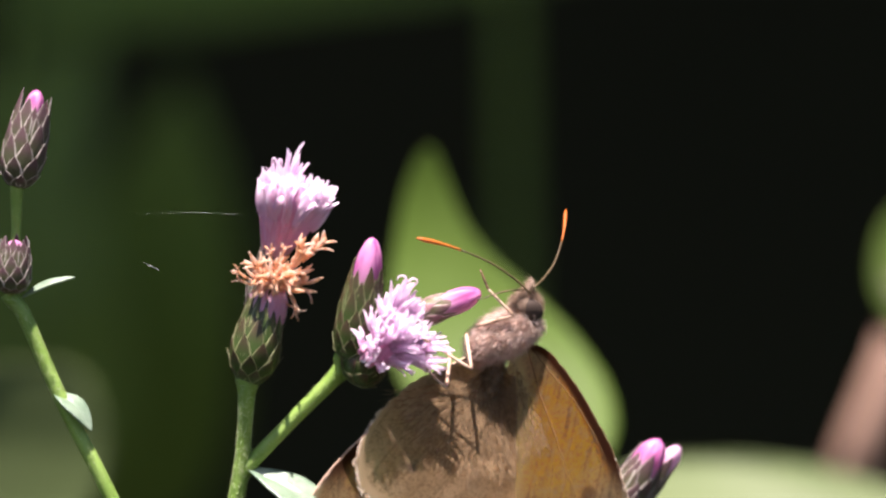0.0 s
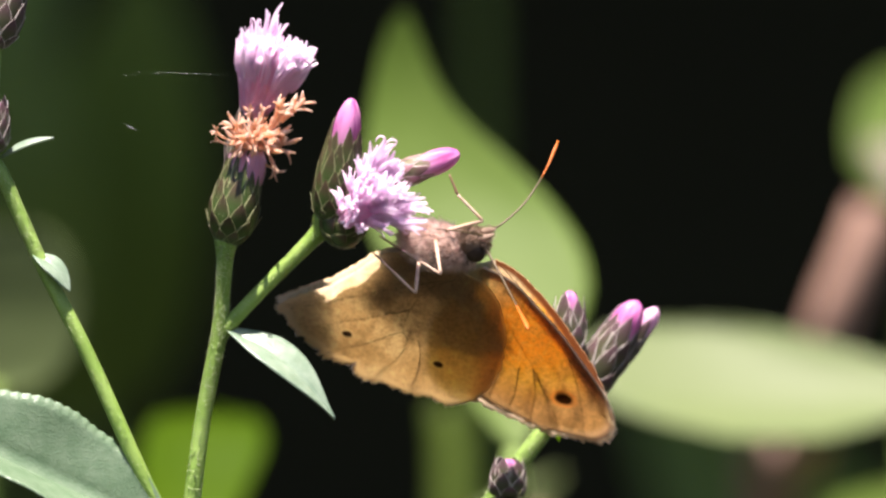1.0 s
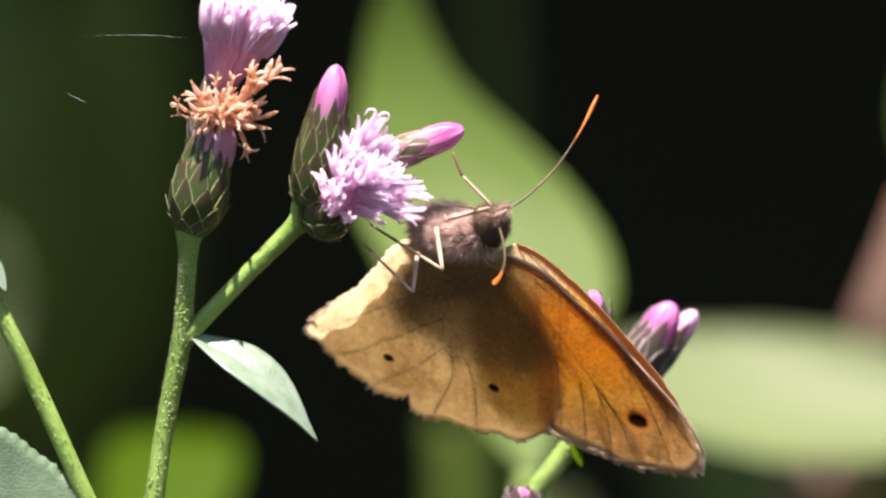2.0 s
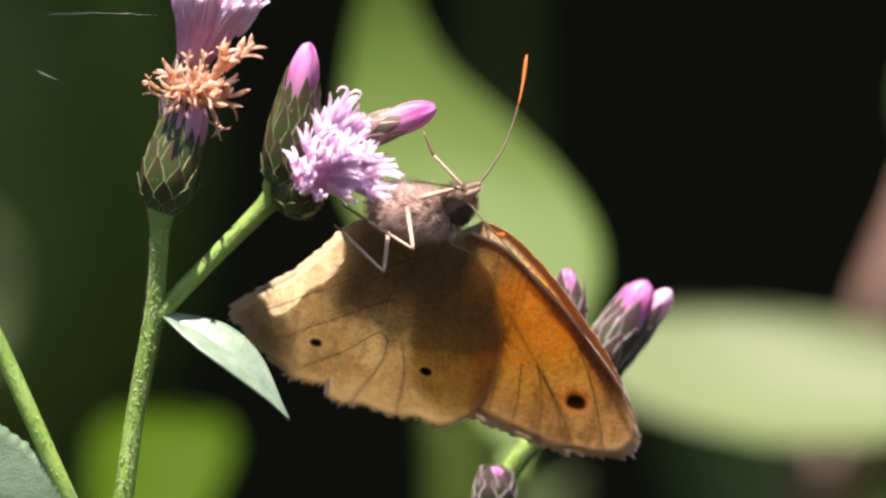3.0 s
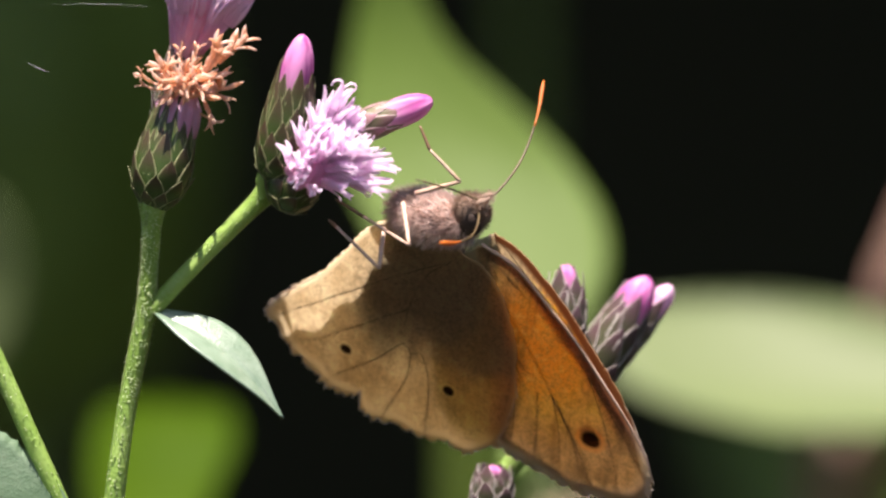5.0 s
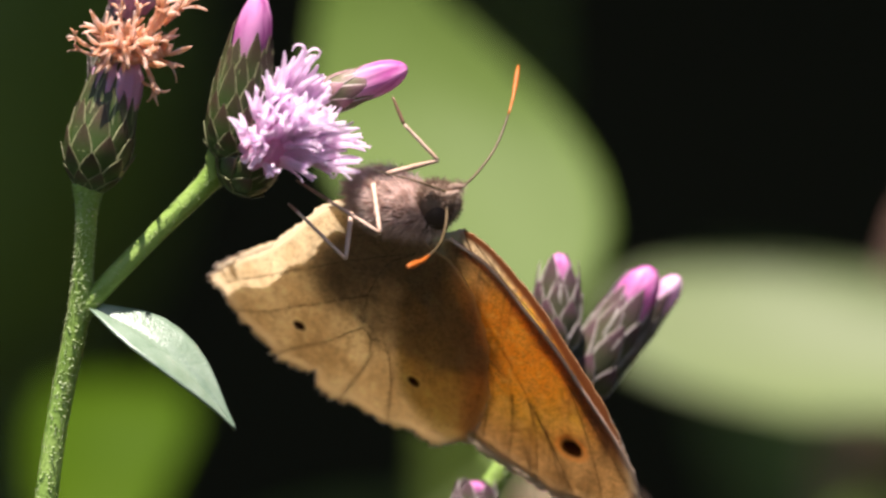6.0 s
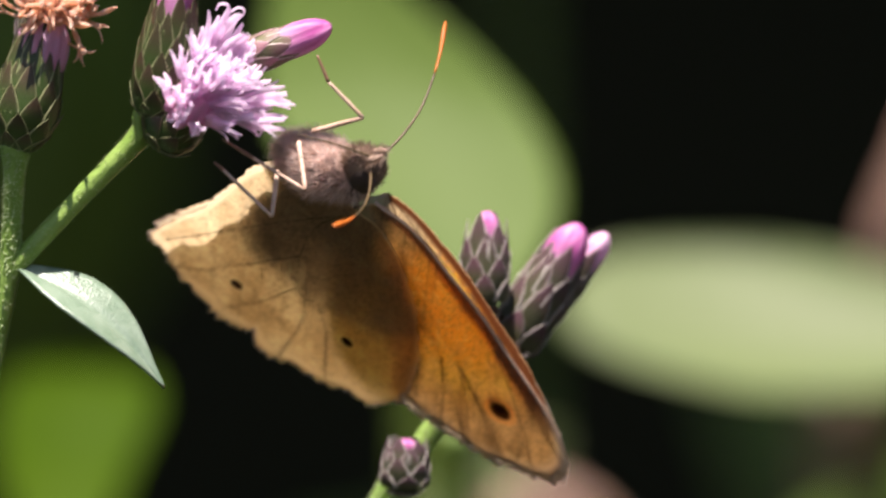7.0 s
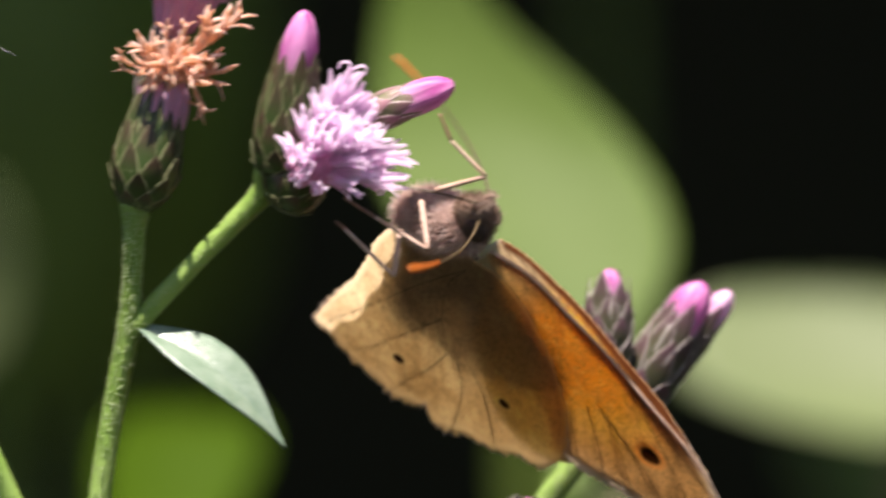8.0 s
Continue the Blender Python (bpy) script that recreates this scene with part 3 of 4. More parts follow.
def floret(parent, meshes, base, way, length, rng, fat=1.0):
    ob = new("floret", rng.choice(meshes))
    ob.parent = parent
    m = frame_on(Vector(base), way, rng.random() * 6.28) @ Matrix.Diagonal((length * fat, length * fat, length, 1))
    ob.matrix_basis = parent.matrix_world.inverted() @ m
    return ob


def cone_way(axis, half, rng, edge=0.5):
    """A direction within half degrees of axis, denser to the rim with a small edge."""
    a = radians(half) * rng.random() ** edge
    b = rng.random() * 2 * math.pi
    return (frame_on((0, 0, 0), axis).to_3x3() @ Vector((math.sin(a) * math.cos(b), math.sin(a) * math.sin(b), math.cos(a)))).normalized()


def ground_point(x, y):
    return Vector((x * MM, y * MM, 0.0))


def flowering_stem():
    """The forked stem with the wilted head, the open flowers and the buds on which the insect sits."""
    rng = random.Random(3)
    plant = thing("flowering_stem", ground_point(-70, 30), "forked green stem with pink flower heads and buds", "wildflower", "flowering stems")
    rod("stem", plant, [at(-18.9, -3, 0.4), at(-19.0, -3, -1.5), at(-19.2, -2.2, -5), at(-19.6, -1.5, -9.4), at(-20.6, -1, -14.5), at(-21.4, -1, -19), at(-22.3, -1, -26), at(-26, 2, -60), at(-45, 15, -300), ground_point(-70, 30)],
        [.00128, .00085, .00074, .00088, .00086, .00085, .0009, .001, .0013, .002], STEM, rng, 2600, .00019, spans=7)
    rod("branch", plant, [at(-19.5, -1.5, -9.8), at(-18.4, -1.7, -8.2), at(-14, -2.3, -3.6), at(-10, -3, 0.4), at(-8.3, -3.4, 2.2)], [.0007, .00078, .00074, .00085, .0012], STEM, rng, 1100, .00019)
    rod("bract_leaf", plant, [at(-9.2, -4, 0.9), at(-9.4, -4.4, 2.6), at(-9.0, -4.8, 4.6)], [.0004, .00055, .0002], STEM, label="small pale green bract")
    part("leaf", blade(at(-18.9, -1.8, -8.8), at(-7.55, -3.6, -18.2), .0052, (0.45, -0.62, 0.62), .16, .10, (.1, .45, .78, .97, 1, .93, .76, .5, .22, .02)), LEAF, plant, "grey-green lance-shaped leaf at the fork")
    # wilted head and the fresh flower behind it
    head = flower_head(plant, at(-18.8, -3, 0.0), at(-17.1, -3, 8.2), .0053, "green", OPEN, "green head with wilted orange florets", rng)
    bm = bmesh.new()
    lathe(bm, frame_on(at(-17.2, -3, 6.4), (.2, 0, 1)), [(0, .0019), (.0012, .0020), (.0026, .0019), (.0036, .0014), (.0042, .0006)], 44, .1, 13)
    part("corolla", bm, PINK_CORE, head, "pale pink bundle of floret tubes")
    for _ in range(34):
        way = cone_way((0.1, -0.3, .75), 95, rng, .6)
        floret(head, MESH_WILT, at(-16.5 + rng.uniform(-1.7, 1.7), -3 + rng.uniform(-1.5, .8), 10.2 + rng.uniform(-1.2, 1.0)), way, rng.uniform(.0026, .0042), rng, 1.0)
    for base, way, l in (((-15.2, 11.4), (.8, -.12, .52), .0058), ((-14.9, 11.2), (.74, -.05, .66), .0052), ((-14.6, 11.6), (.84, -.2, .5), .0040), ((-13.2, 12.6), (.78, -.1, .58), .0042),
                         ((-18.6, 10.8), (-.95, -.1, .24), .0026), ((-18.4, 10.2), (-.9, -.2, .3), .0022), ((-14.8, 10.4), (.92, -.3, -.05), .0036), ((-14.8, 9.8), (.72, -.3, -.5), .0036), ((-16.4, 12), (-.1, -.1, 1), .0027), ((-15.6, 12), (.35, -.1, .9), .0027)):
        floret(head, MESH_ARM, at(base[0], -3.2, base[1]), way, l, rng, 1.0)
    # the fresh flower behind it: a cup of upright florets that opens to one side
    back = flower_head(plant, at(-18.0, 2.2, 6.4), at(-16.3, 1.4, 14.2), .0034, "purple", OPEN, "head in full pink bloom", rng)
    rod("branch", plant, [at(-18.0, 2.2, 6.6), at(-18.6, 1.5, 2), at(-19.0, -.5, -2), at(-19.2, -2.0, -5)], [.0008, .0006, .0006, .0006], STEM)
    axis = Vector((.29, -.12, .95)).normalized()
    bm = bmesh.new()
    lathe(bm, frame_on(at(-16.4, 1.3, 13.2), axis), [(0, .0011), (.0012, .0015), (.003, .0021), (.0046, .0026), (.0062, .0030), (.0076, .0031), (.0084, .0020)], 52, .07, 13)
    part("corolla", bm, PINK_CORE, back, "rose pink bundle of floret tubes")
    for _ in range(64):
        way = cone_way(axis, 22, rng, .5)
        lean = (way - axis * way.dot(axis)) * 3.4
        floret(back, MESH_CUP, at(-15.9 + lean.x, 1.3 + lean.y, 13.8 + lean.z), way, rng.uniform(.0082, .0096), rng, 1.15)
    for way, l in (((.2, -.1, 1), .0122), ((.26, -.12, .95), .0108), ((.05, -.1, 1), .0098)):
        floret(back, MESH_PINK[2:], at(-16.0, 1.0, 14.2), way, l, rng, .7)
    # the cluster at the end of the branch
    flower_head(plant, at(-8.1, -4.6, 2.2), at(-6.75, -5.9, 10.0), .0046, "green", BUD, "tall green head with a closed magenta bud", rng, bud=.0053, bud_width=.64)
    bloom = flower_head(plant, at(-8.2, -3.4, 0.9), at(-5.2, -5.6, 3.2), .0050, "green", OPEN, "head in full pink bloom turned aside", rng, rows=6)
    bm = bmesh.new()
    axis = Vector((.62, -.56, .5)).normalized()
    lathe(bm, frame_on(at(-6.9, -4.8, 2.2), axis), [(0, .0012), (.0014, .0018), (.003, .0019), (.0042, .0012)], 44, .12, 11)
    part("corolla", bm, PINK_CORE, bloom, "rose pink bundle of floret tubes")
    for _ in range(70):
        way = cone_way(axis, 74, rng, .56)
        if way.x < (.2 if way.y > -.7 else -.1) or way.z < -.3:
            continue
        floret(bloom, MESH_PINK, at(-6.0 + rng.uniform(-.8, .8), -5.6, 3.0 + rng.uniform(-.7, .7)), way, rng.uniform(.0066, .0086) * (1 if way.z > -.1 else .85), rng, 1.05)
    for way, l in (((.42, -.3, .86), .0098), ((.5, -.3, .82), .0092), ((.3, -.3, .9), .0088), ((.93, -.3, .12), .0098), ((.9, -.35, -.12), .0096)):
        floret(bloom, MESH_PINK, at(-6, -5.2, 3.0), way, l, rng, .95)
    flower_head(plant, at(-3.4, -2.5, 6.2), at(2.3, -2.9, 8.35), .0028, "pale", BUD, "slim head with a blunt pink bud", rng, rows=5, around=6, bud=.0033, bud_width=.94, taper=.97)
    return plant


flowering = flowering_stem()
cam.data.dof.use_dof = True
cam.data.dof.focus_object = [o for o in flowering.children if o.name.startswith("flower_head")][0]
cam.data.dof.aperture_fstop = 26.0


def side_stem():
    """The slimmer stem with two small buds and leaflets."""
    rng = random.Random(11)
    plant = thing("flowering_stem", ground_point(40, 60), "slim green stem with two purple buds and leaflets", "wildflower", "flowering stems")
    line = [at(-44.0, 0, 9.4), at(-42.4, 0, 7.4), at(-40.7, 0, 3.6), at(-37.9, 0, -2.6), at(-33.3, 0, -11.6), at(-27.0, 0, -25.5), at(-10, 6, -62), at(25, 40, -300), ground_point(40, 60)]
    rod("stem", plant, line, [.00085, .0008, .00075, .00075, .00078, .0008, .001, .0014, .002], STEM, rng, 2200, .00019, spans=6)
    rod("branch", plant, [at(-43.2, 1, 8.2), at(-43.3, 1.2, 12), at(-43.1, 1.0, 16), at(-43.0, .5, 21)], [.0007, .00052, .0005, .0007], STEM, rng, 150, .00018)
    flower_head(plant, at(-43.0, .5, 20.5), at(-41.4, .3, 28.0), .0044, "purple", BUD, "purple-scaled bud with a pink tip", rng, rows=6, around=7, bud=.0026, bud_width=.45)
    flower_head(plant, at(-43.6, -1, 9.4), at(-43.2, -1.4, 14.0), .0039, "purple", BUD, "small purple-scaled bud still closed", rng, rows=6, bud=.0009, bud_width=.42)
    part("leaflet", blade(at(-42.4, 0, 8.9), at(-36.9, -1, 11.0), .0012, (0.1, -.5, .85), .2, .07), LEAF, plant, "narrow pale leaflet")
    part("leaflet", blade(at(-39.2, 0, -1.0), at(-35.2, -1, -5.0), .0030, (.5, -.6, .6), .15, .12), LEAF, plant, "short pale leaflet")
    part("leaf", blade(at(-25.5, -.5, -29.5), at(-56, -6, -14.5), .0125, (-.1, -.72, .68), .66, -.03, (.2, .62, .9, 1, .97, .85, .6, .3, .03), 31, .05, rows=125, wave=.03), LEAF_TOOTHED, plant, "large toothed leaf folded along its midrib")
    return plant


side_stem()


def bud_stem():
    """The stem behind the insect with three purple heads and a small bud."""
    rng = random.Random(5)
    plant = thing("flowering_stem", ground_point(-20, 40), "hairy stem with purple heads and magenta buds", "wildflower", "flowering stems")
    line = [at(19.2, 19, -14.2), at(17.2, 19, -16.2), at(14.5, 19, -19.7), at(11.5, 19, -23.6), at(8.2, 20, -28.5), at(-2, 24, -60), at(-20, 30, -300), ground_point(-20, 40)]
    rod("stem", plant, line, [.0012, .00105, .00095, .0009, .0009, .001, .0013, .002], STEM, rng, 1800, .00024, spans=5)
    flower_head(plant, at(18.2, 19, -16.4), at(22.4, 18.8, -9.3), .0043, "purple", BUD, "purple-scaled head with a magenta bud", rng, rows=5, around=6, bud=.0038, bud_width=.76)
    flower_head(plant, at(20.2, 22, -14.4), at(24.5, 22, -9.1), .0027, "purple", BUD, "purple-scaled head with a pale pink bud", rng, rows=5, around=5, bud=.0030, bud_width=.84, tip=PALE_BUD)
    rod("branch", plant, [at(16.2, 19, -17.6), at(16.4, 17.5, -15.4), at(16.6, 16, -12.8)], [.0008, .00065, .0009], STEM, rng, 120, .0002)
    flower_head(plant, at(16.65, 16, -13.0), at(17.0, 16, -7.0), .0038, "purple", BUD, "small purple-scaled head with a pink tip", rng, rows=5, around=6, bud=.0021, bud_width=.54)
    rod("branch", plant, [at(9.0, 19, -28.0), at(10.0, 17.2, -28.3), at(10.5, 17, -26.6)], [.0007, .0006, .0008], STEM, rng, 80, .0002)
    flower_head(plant, at(10.5, 17, -27.0), at(10.7, 16.6, -23.4), .0037, "purple", BUD, "small closed purple bud", rng, rows=5, around=6, bud=.0008, bud_width=.45)
    part("leaflet", blade(at(16.4, 19, -16.4), at(13.8, 18, -13.7), .0008, (.3, -.8, .3), .1, .05), LEAF, plant, "tiny dark leaflet")
    part("leaflet", blade(at(15.2, 18, -18.6), at(16.0, 17, -20.8), .0011, (.5, -.8, .3), .1, .05), LEAF_LIME, plant, "tiny bright leaflet")
    return plant


bud_stem()


def silk():
    # only the glinting stretches; thin ends shape how the glint fades out
    for line, r in (([at(-30.5, -1, 17.5), at(-26.5, -1, 17.75), at(-23, -1.2, 17.75), at(-18.5, 0, 17.5)], (.0000005, .000003, .000008, .0000005)), ([at(-29.8, -1, 12.6), at(-29.0, -1, 12.2), at(-28.0, -1, 11.8)], (.000004, .000014, .000004))):
        bm = bmesh.new()
        tube(bm, spline(line, 8), r, 5)
        tagged(part("silk_thread", bm, SILK, None), "fine white spider thread caught on the stem, cut to its glinting stretch", "spider thread", "threads")


silk()


# ---- the butterfly ----
def wing(name, parent, outline, centre, side, materials, veins, offset, label, costa=(), inner_veins=()):
    """One wing with its own margin, camber and veins. side: -1 for the wing towards the viewer, whose underside shows."""
    pts = spline([Vector((x, 0, z)) for x, z in outline] + [Vector((outline[0][0], 0, outline[0][1]))], 7)[:-1]
    n, rings = len(pts), 16
    rng = random.Random(len(outline))
    c = Vector((centre[0], 0, centre[1]))
    ragged = [1 + rng.uniform(-.03, .008) for _ in pts]
    bm = bmesh.new()
    uv = bm.loops.layers.uv.new("UVMap")

    def camber(x, z):
        return side * (.16 * math.sin(-z * .16) + .06 * math.sin(x * 1.3 + z * .35))

    layers = []
    for face in (-1, 1):
        grid = []
        for k in range(rings + 1):
            f = (k / rings) ** .8
            row = []
            for i, p in enumerate(pts):
                q = c + (p - c) * f * (ragged[i] if k == rings else 1)
                row.append((bm.verts.new(((q.x) * MM, (camber(q.x, q.z) + face * .035 * side * -1) * MM, q.z * MM)), i / n, f))
                if k == 0:
                    row = row * n
                    break
            grid.append(row)
        layers.append(grid)
        for k in range(rings):
            a, b = grid[k], grid[k + 1]
            for i in range(n):
                j = (i + 1) % n
                quad = (a[i], b[i], b[j]) if k == 0 else (a[i], b[i], b[j], a[j])
                f = bm.faces.new([q[0] for q in quad])
                f.material_index = 0 if face == -1 else 1
                for lp, q in zip(f.loops, quad):
                    lp[uv].uv = (q[1], q[2])
    for i in range(n):
        j = (i + 1) % n
        a, b = layers[0][-1], layers[1][-1]
        f = bm.faces.new((a[i][0], a[j][0], b[j][0], b[i][0]))
        for lp in f.loops:
            lp[uv].uv = (0, 1)
    me = bpy.data.meshes.new(name)
    bmesh.ops.recalc_face_normals(bm, faces=bm.faces)
    bm.to_mesh(me)
    bm.free()
    for m in materials:
        me.materials.append(m)
    me.polygons.foreach_set("use_smooth", [True] * len(me.polygons))
    ob = new(name, me)
    ob.parent = parent
    ob.location = Vector(offset) * MM
    tagged(ob, label)
    for line, rise in [(v, 0.0) for v in veins] + [(v, -side * .03) for v in inner_veins]:
        bm = bmesh.new()
        tube(bm, [Vector((p.x * MM, (camber(p.x, p.z) + rise) * MM, p.z * MM)) for p in spline([Vector((x, 0, z)) for x, z in line], 6)], (.000052, .000044, .000038), 5)
        me = bpy.data.meshes.new("vein")
        bm.to_mesh(me)
        bm.free()
        me.materials.append(VEIN)
        v = new("vein", me)
        v.parent = ob
    if costa:
        bm = bmesh.new()
        tube(bm, [Vector((p.x * MM, camber(p.x, p.z) * MM, p.z * MM)) for p in spline([Vector((x, 0, z)) for x, z in costa], 6)], (.00016, .00014, .00011, .00007), 6)
        me = mesh_of(bm, "costa", LEG)
        v = new("costa", me)
        v.parent = ob
        tagged(v, "pale tan leading edge")
    # long hairs on the inner side near the root
    bm = bmesh.new()
    for _ in range(1350):
        a, r = rng.uniform(-2.5, -.9), 11 * rng.random() ** .6
        p = Vector((math.cos(a) * r - 1, 0, math.sin(a) * r - 2.2))
        p.y = camber(p.x, p.z) - side * .05
        d = Vector((math.cos(a) + rng.gauss(0, .3), -side * rng.uniform(.0, .3), math.sin(a) + rng.gauss(0, .3))) * rng.uniform(.7, 1.9)
        w = Vector((d.z, 0, -d.x)).normalized() * .03
        bm.faces.new([bm.verts.new(k * MM) for k in (p - w, p + w, p + d)])
    me = bpy.data.meshes.new("wing_hair")
    bm.to_mesh(me)
    bm.free()
    me.materials.append(WING_HAIR)
    v = new("wing_hair", me)
    v.parent = ob
    tagged(v, "dark brown hairs near the wing root", kind="stuff")
    # the scaly fringe along the outer margin
    bm = bmesh.new()
    for i, p in enumerate(pts):
        if p.z > -12:
            continue
        q = pts[(i + 1) % n]
        for _ in range(11):
            u = rng.random()
            r = p.lerp(q, u)
            r = c + (r - c) * ((ragged[i] * (1 - u) + ragged[(i + 1) % n] * u) - .008)
            y = camber(r.x, r.z) + rng.uniform(-.04, .04)
            d = (p - c).normalized() + Vector((rng.gauss(0, .3), rng.gauss(0, .2), rng.gauss(0, .3)))
            w = Vector((d.z, 0, -d.x)) * .035
            root_, tip = Vector((r.x, y, r.z)), Vector((r.x, y, r.z)) + d * rng.uniform(.12, .34)
            bm.faces.new([bm.verts.new(k * MM) for k in (root_ - w, root_ + w, tip)])
    me = bpy.data.meshes.new("fringe")
    bm.to_mesh(me)
    bm.free()
    me.materials.append(FRINGE)
    v = new("fringe", me)
    v.parent = ob
    tagged(v, "pale worn fringe of scales", kind="stuff")
    return ob


FORE = [(0, 0), (1.9, -0.4), (3.84, -1.26), (7.43, -3.97), (11.17, -7.43), (15.03, -11.53), (17.79, -15.29), (19.01, -18.21), (18.91, -19.88), (18.08, -20.93), (15.42, -21.82), (12.92, -22.2), (10.29, -21.89), (7.6, -21.27), (5.48, -20.93), (2.6, -20.6), (0.4, -20.2), (-1.8, -18.2), (-3.0, -13), (-3.0, -7), (-1.8, -2), (-0.9, -0.9)]
COSTA = FORE[:8]
HIND = [(-1.22, -1.5), (.9, -2.03), (2.82, -4.07), (4.4, -7.55), (5.2, -11.26), (5.42, -15.15), (4.6, -19.03), (3.5, -20.8), (2.1, -21.9), (.84, -22.3), (-.67, -21.9), (-3.4, -22.4), (-5.8, -21.95), (-7.8, -22.4), (-8.9, -21.9), (-9.15, -20.9), (-9.3, -20.0), (-9.9, -20.7), (-11.9, -20.75), (-13.1, -20.6), (-13.7, -19.6), (-16.0, -18.65), (-17.5, -17.2), (-18.4, -16), (-19.4, -15.3), (-18.7, -14.2), (-17.2, -12.2), (-15, -9.8), (-13, -6.6), (-11, -3.0), (-8.5, -0.9), (-6.0, 0), (-3, -0.35)]
HIND_VEINS = [[(-2.4, -2.6), (-4.6, -5.2), (-5.7, -9.1), (-5.75, -12.8)], [(-5.75, -12.8), (-4.95, -13.7), (-5.1, -16.6), (-6.3, -20), (-7.0, -22)], [(-5.75, -12.8), (-8.3, -15.8), (-11.5, -18.8), (-12.9, -20.2)],
              [(-5.7, -9.1), (-9.5, -12.3), (-13.9, -15.9), (-17.1, -17.7)], [(-4.95, -13.7), (-3.9, -13.4), (-2.9, -16.4), (-2.6, -22)], [(-2.4, -2.6), (-7, -6), (-11.5, -9.69), (-17.8, -15)]]
FORE_ROOT_VEINS = [[(0, -0.23), (3.5, -2.77), (8, -6), (11.5, -9.23)], [(.2, -0.69), (3, -5.19), (6.5, -9.81), (8.5, -12.69)]]
FORE_VEINS = [[(8.5, -12.69), (9.6, -16.16), (10.2, -21.46)], [(8.5, -12.69), (11, -16.73), (12.6, -21.81)], [(11.5, -9.23), (14, -14.31), (16.2, -21)],
              [(11.5, -9.23), (15.2, -13.62), (18.2, -18)], [(7.1, -13), (7.5, -16.5), (7.6, -20.89)], [(5.2, -15), (5.3, -17.5), (5.2, -20.54)], [(9.2, -13.5), (11.6, -17.4), (13.8, -21.9)]]


def ellipsoid(bm, centre, size, tilt=0.0, rough=0.0, rng=None, rings=18, sides=24):
    m = Matrix.Translation(Vector(centre) * MM) @ Matrix.Rotation(tilt, 4, "Y")
    prof = []
    for k in range(rings + 1):
        a = math.pi * k / rings
        prof.append([m @ Vector((-math.cos(a) * size[0] * MM, max(math.sin(a), .02) * size[1] * math.cos(b) * MM, max(math.sin(a), .02) * size[2] * math.sin(b) * MM)) for b in (2 * math.pi * j / sides for j in range(sides))])
    v = [[bm.verts.new(p) for p in r] for r in prof]
    for a, b in zip(v, v[1:]):
        for j in range(sides):
            bm.faces.new((a[j], a[(j + 1) % sides], b[(j + 1) % sides], b[j]))
    bm.faces.new(v[0][::-1])
    bm.faces.new(v[-1])


def local_part(name, bm, material, parent, label=""):
    me = bpy.data.meshes.new(name)
    bmesh.ops.recalc_face_normals(bm, faces=bm.faces)
    bm.to_mesh(me)
    bm.free()
    me.materials.append(material)
    me.polygons.foreach_set("use_smooth", [True] * len(me.polygons))
    ob = new(name, me)
    ob.parent = parent
    return tagged(ob, label) if label else ob


def fur_on(bm, centre, size, tilt, count, length, rng, lean, bare=0.0):
    m = Matrix.Translation(Vector(centre) * MM) @ Matrix.Rotation(tilt, 4, "Y")
    for _ in range(count):
        d = Vector((rng.gauss(0, 1), rng.gauss(0, 1), rng.gauss(0, 1))).normalized()
        p = m @ Vector((d.x * size[0] * MM, d.y * size[1] * MM, d.z * size[2] * MM))
        o = (m.to_3x3() @ Vector((d.x / size[0], d.y / size[1], d.z / size[2]))).normalized()
        if bare and abs(d.y) > bare:
            continue
        way = (o + Vector(lean) + Vector((rng.gauss(0, .34), rng.gauss(0, .34), rng.gauss(0, .34)))).normalized()
        side = way.cross(Vector((rng.gauss(0, 1), rng.gauss(0, 1), rng.gauss(0, 1)))).normalized() * .000038
        tip = p + way * length * MM * rng.uniform(.5, 1.15)
        bm.faces.new([bm.verts.new(q) for q in (p - side, p + side, tip)])


def leg(parent, points, name="leg", dark_end=True):
    """Femur and shin of a jointed leg with its dark foot."""
    pts = [Vector(p) * MM for p in points]
    bm = bmesh.new()
    for a, b, r in zip(pts, pts[1:-1], ((.0002, .00021, .00016), (.00015, .00015, .00012), (.00012, .00011))):
        tube(bm, spline([a, a.lerp(b, .5), b], 4), r, 8)
    ob = local_part(name, bm, LEG, parent, "pale tan jointed leg")
    bm = bmesh.new()
    tube(bm, spline([pts[-2], pts[-2].lerp(pts[-1], .5), pts[-1]], 4), (.00015, .00013, .00009), 7)
    local_part("foot", bm, LEG_DARK, ob, "dark brown foot")
    return ob


def feeler(parent, points, label, club=1.0):
    """An antenna in its own space, from the origin: thin ringed shaft and orange club."""
    pts = spline([Vector(p) * MM for p in points], 8)
    n = len(pts)
    cut = int(n * .68)
    bm = bmesh.new()
    tube(bm, pts[:cut + 1], (.00012, .0001, .00009), 8)
    ob = local_part("antenna", bm, ANTENNA, parent, label)
    bm = bmesh.new()
    tube(bm, pts[cut:], [r * club for r in (.00008, .00009, .00012, .00017, .00018, .00008)], 9)
    local_part("club", bm, CLUB, ob, "orange antenna club")
    return ob


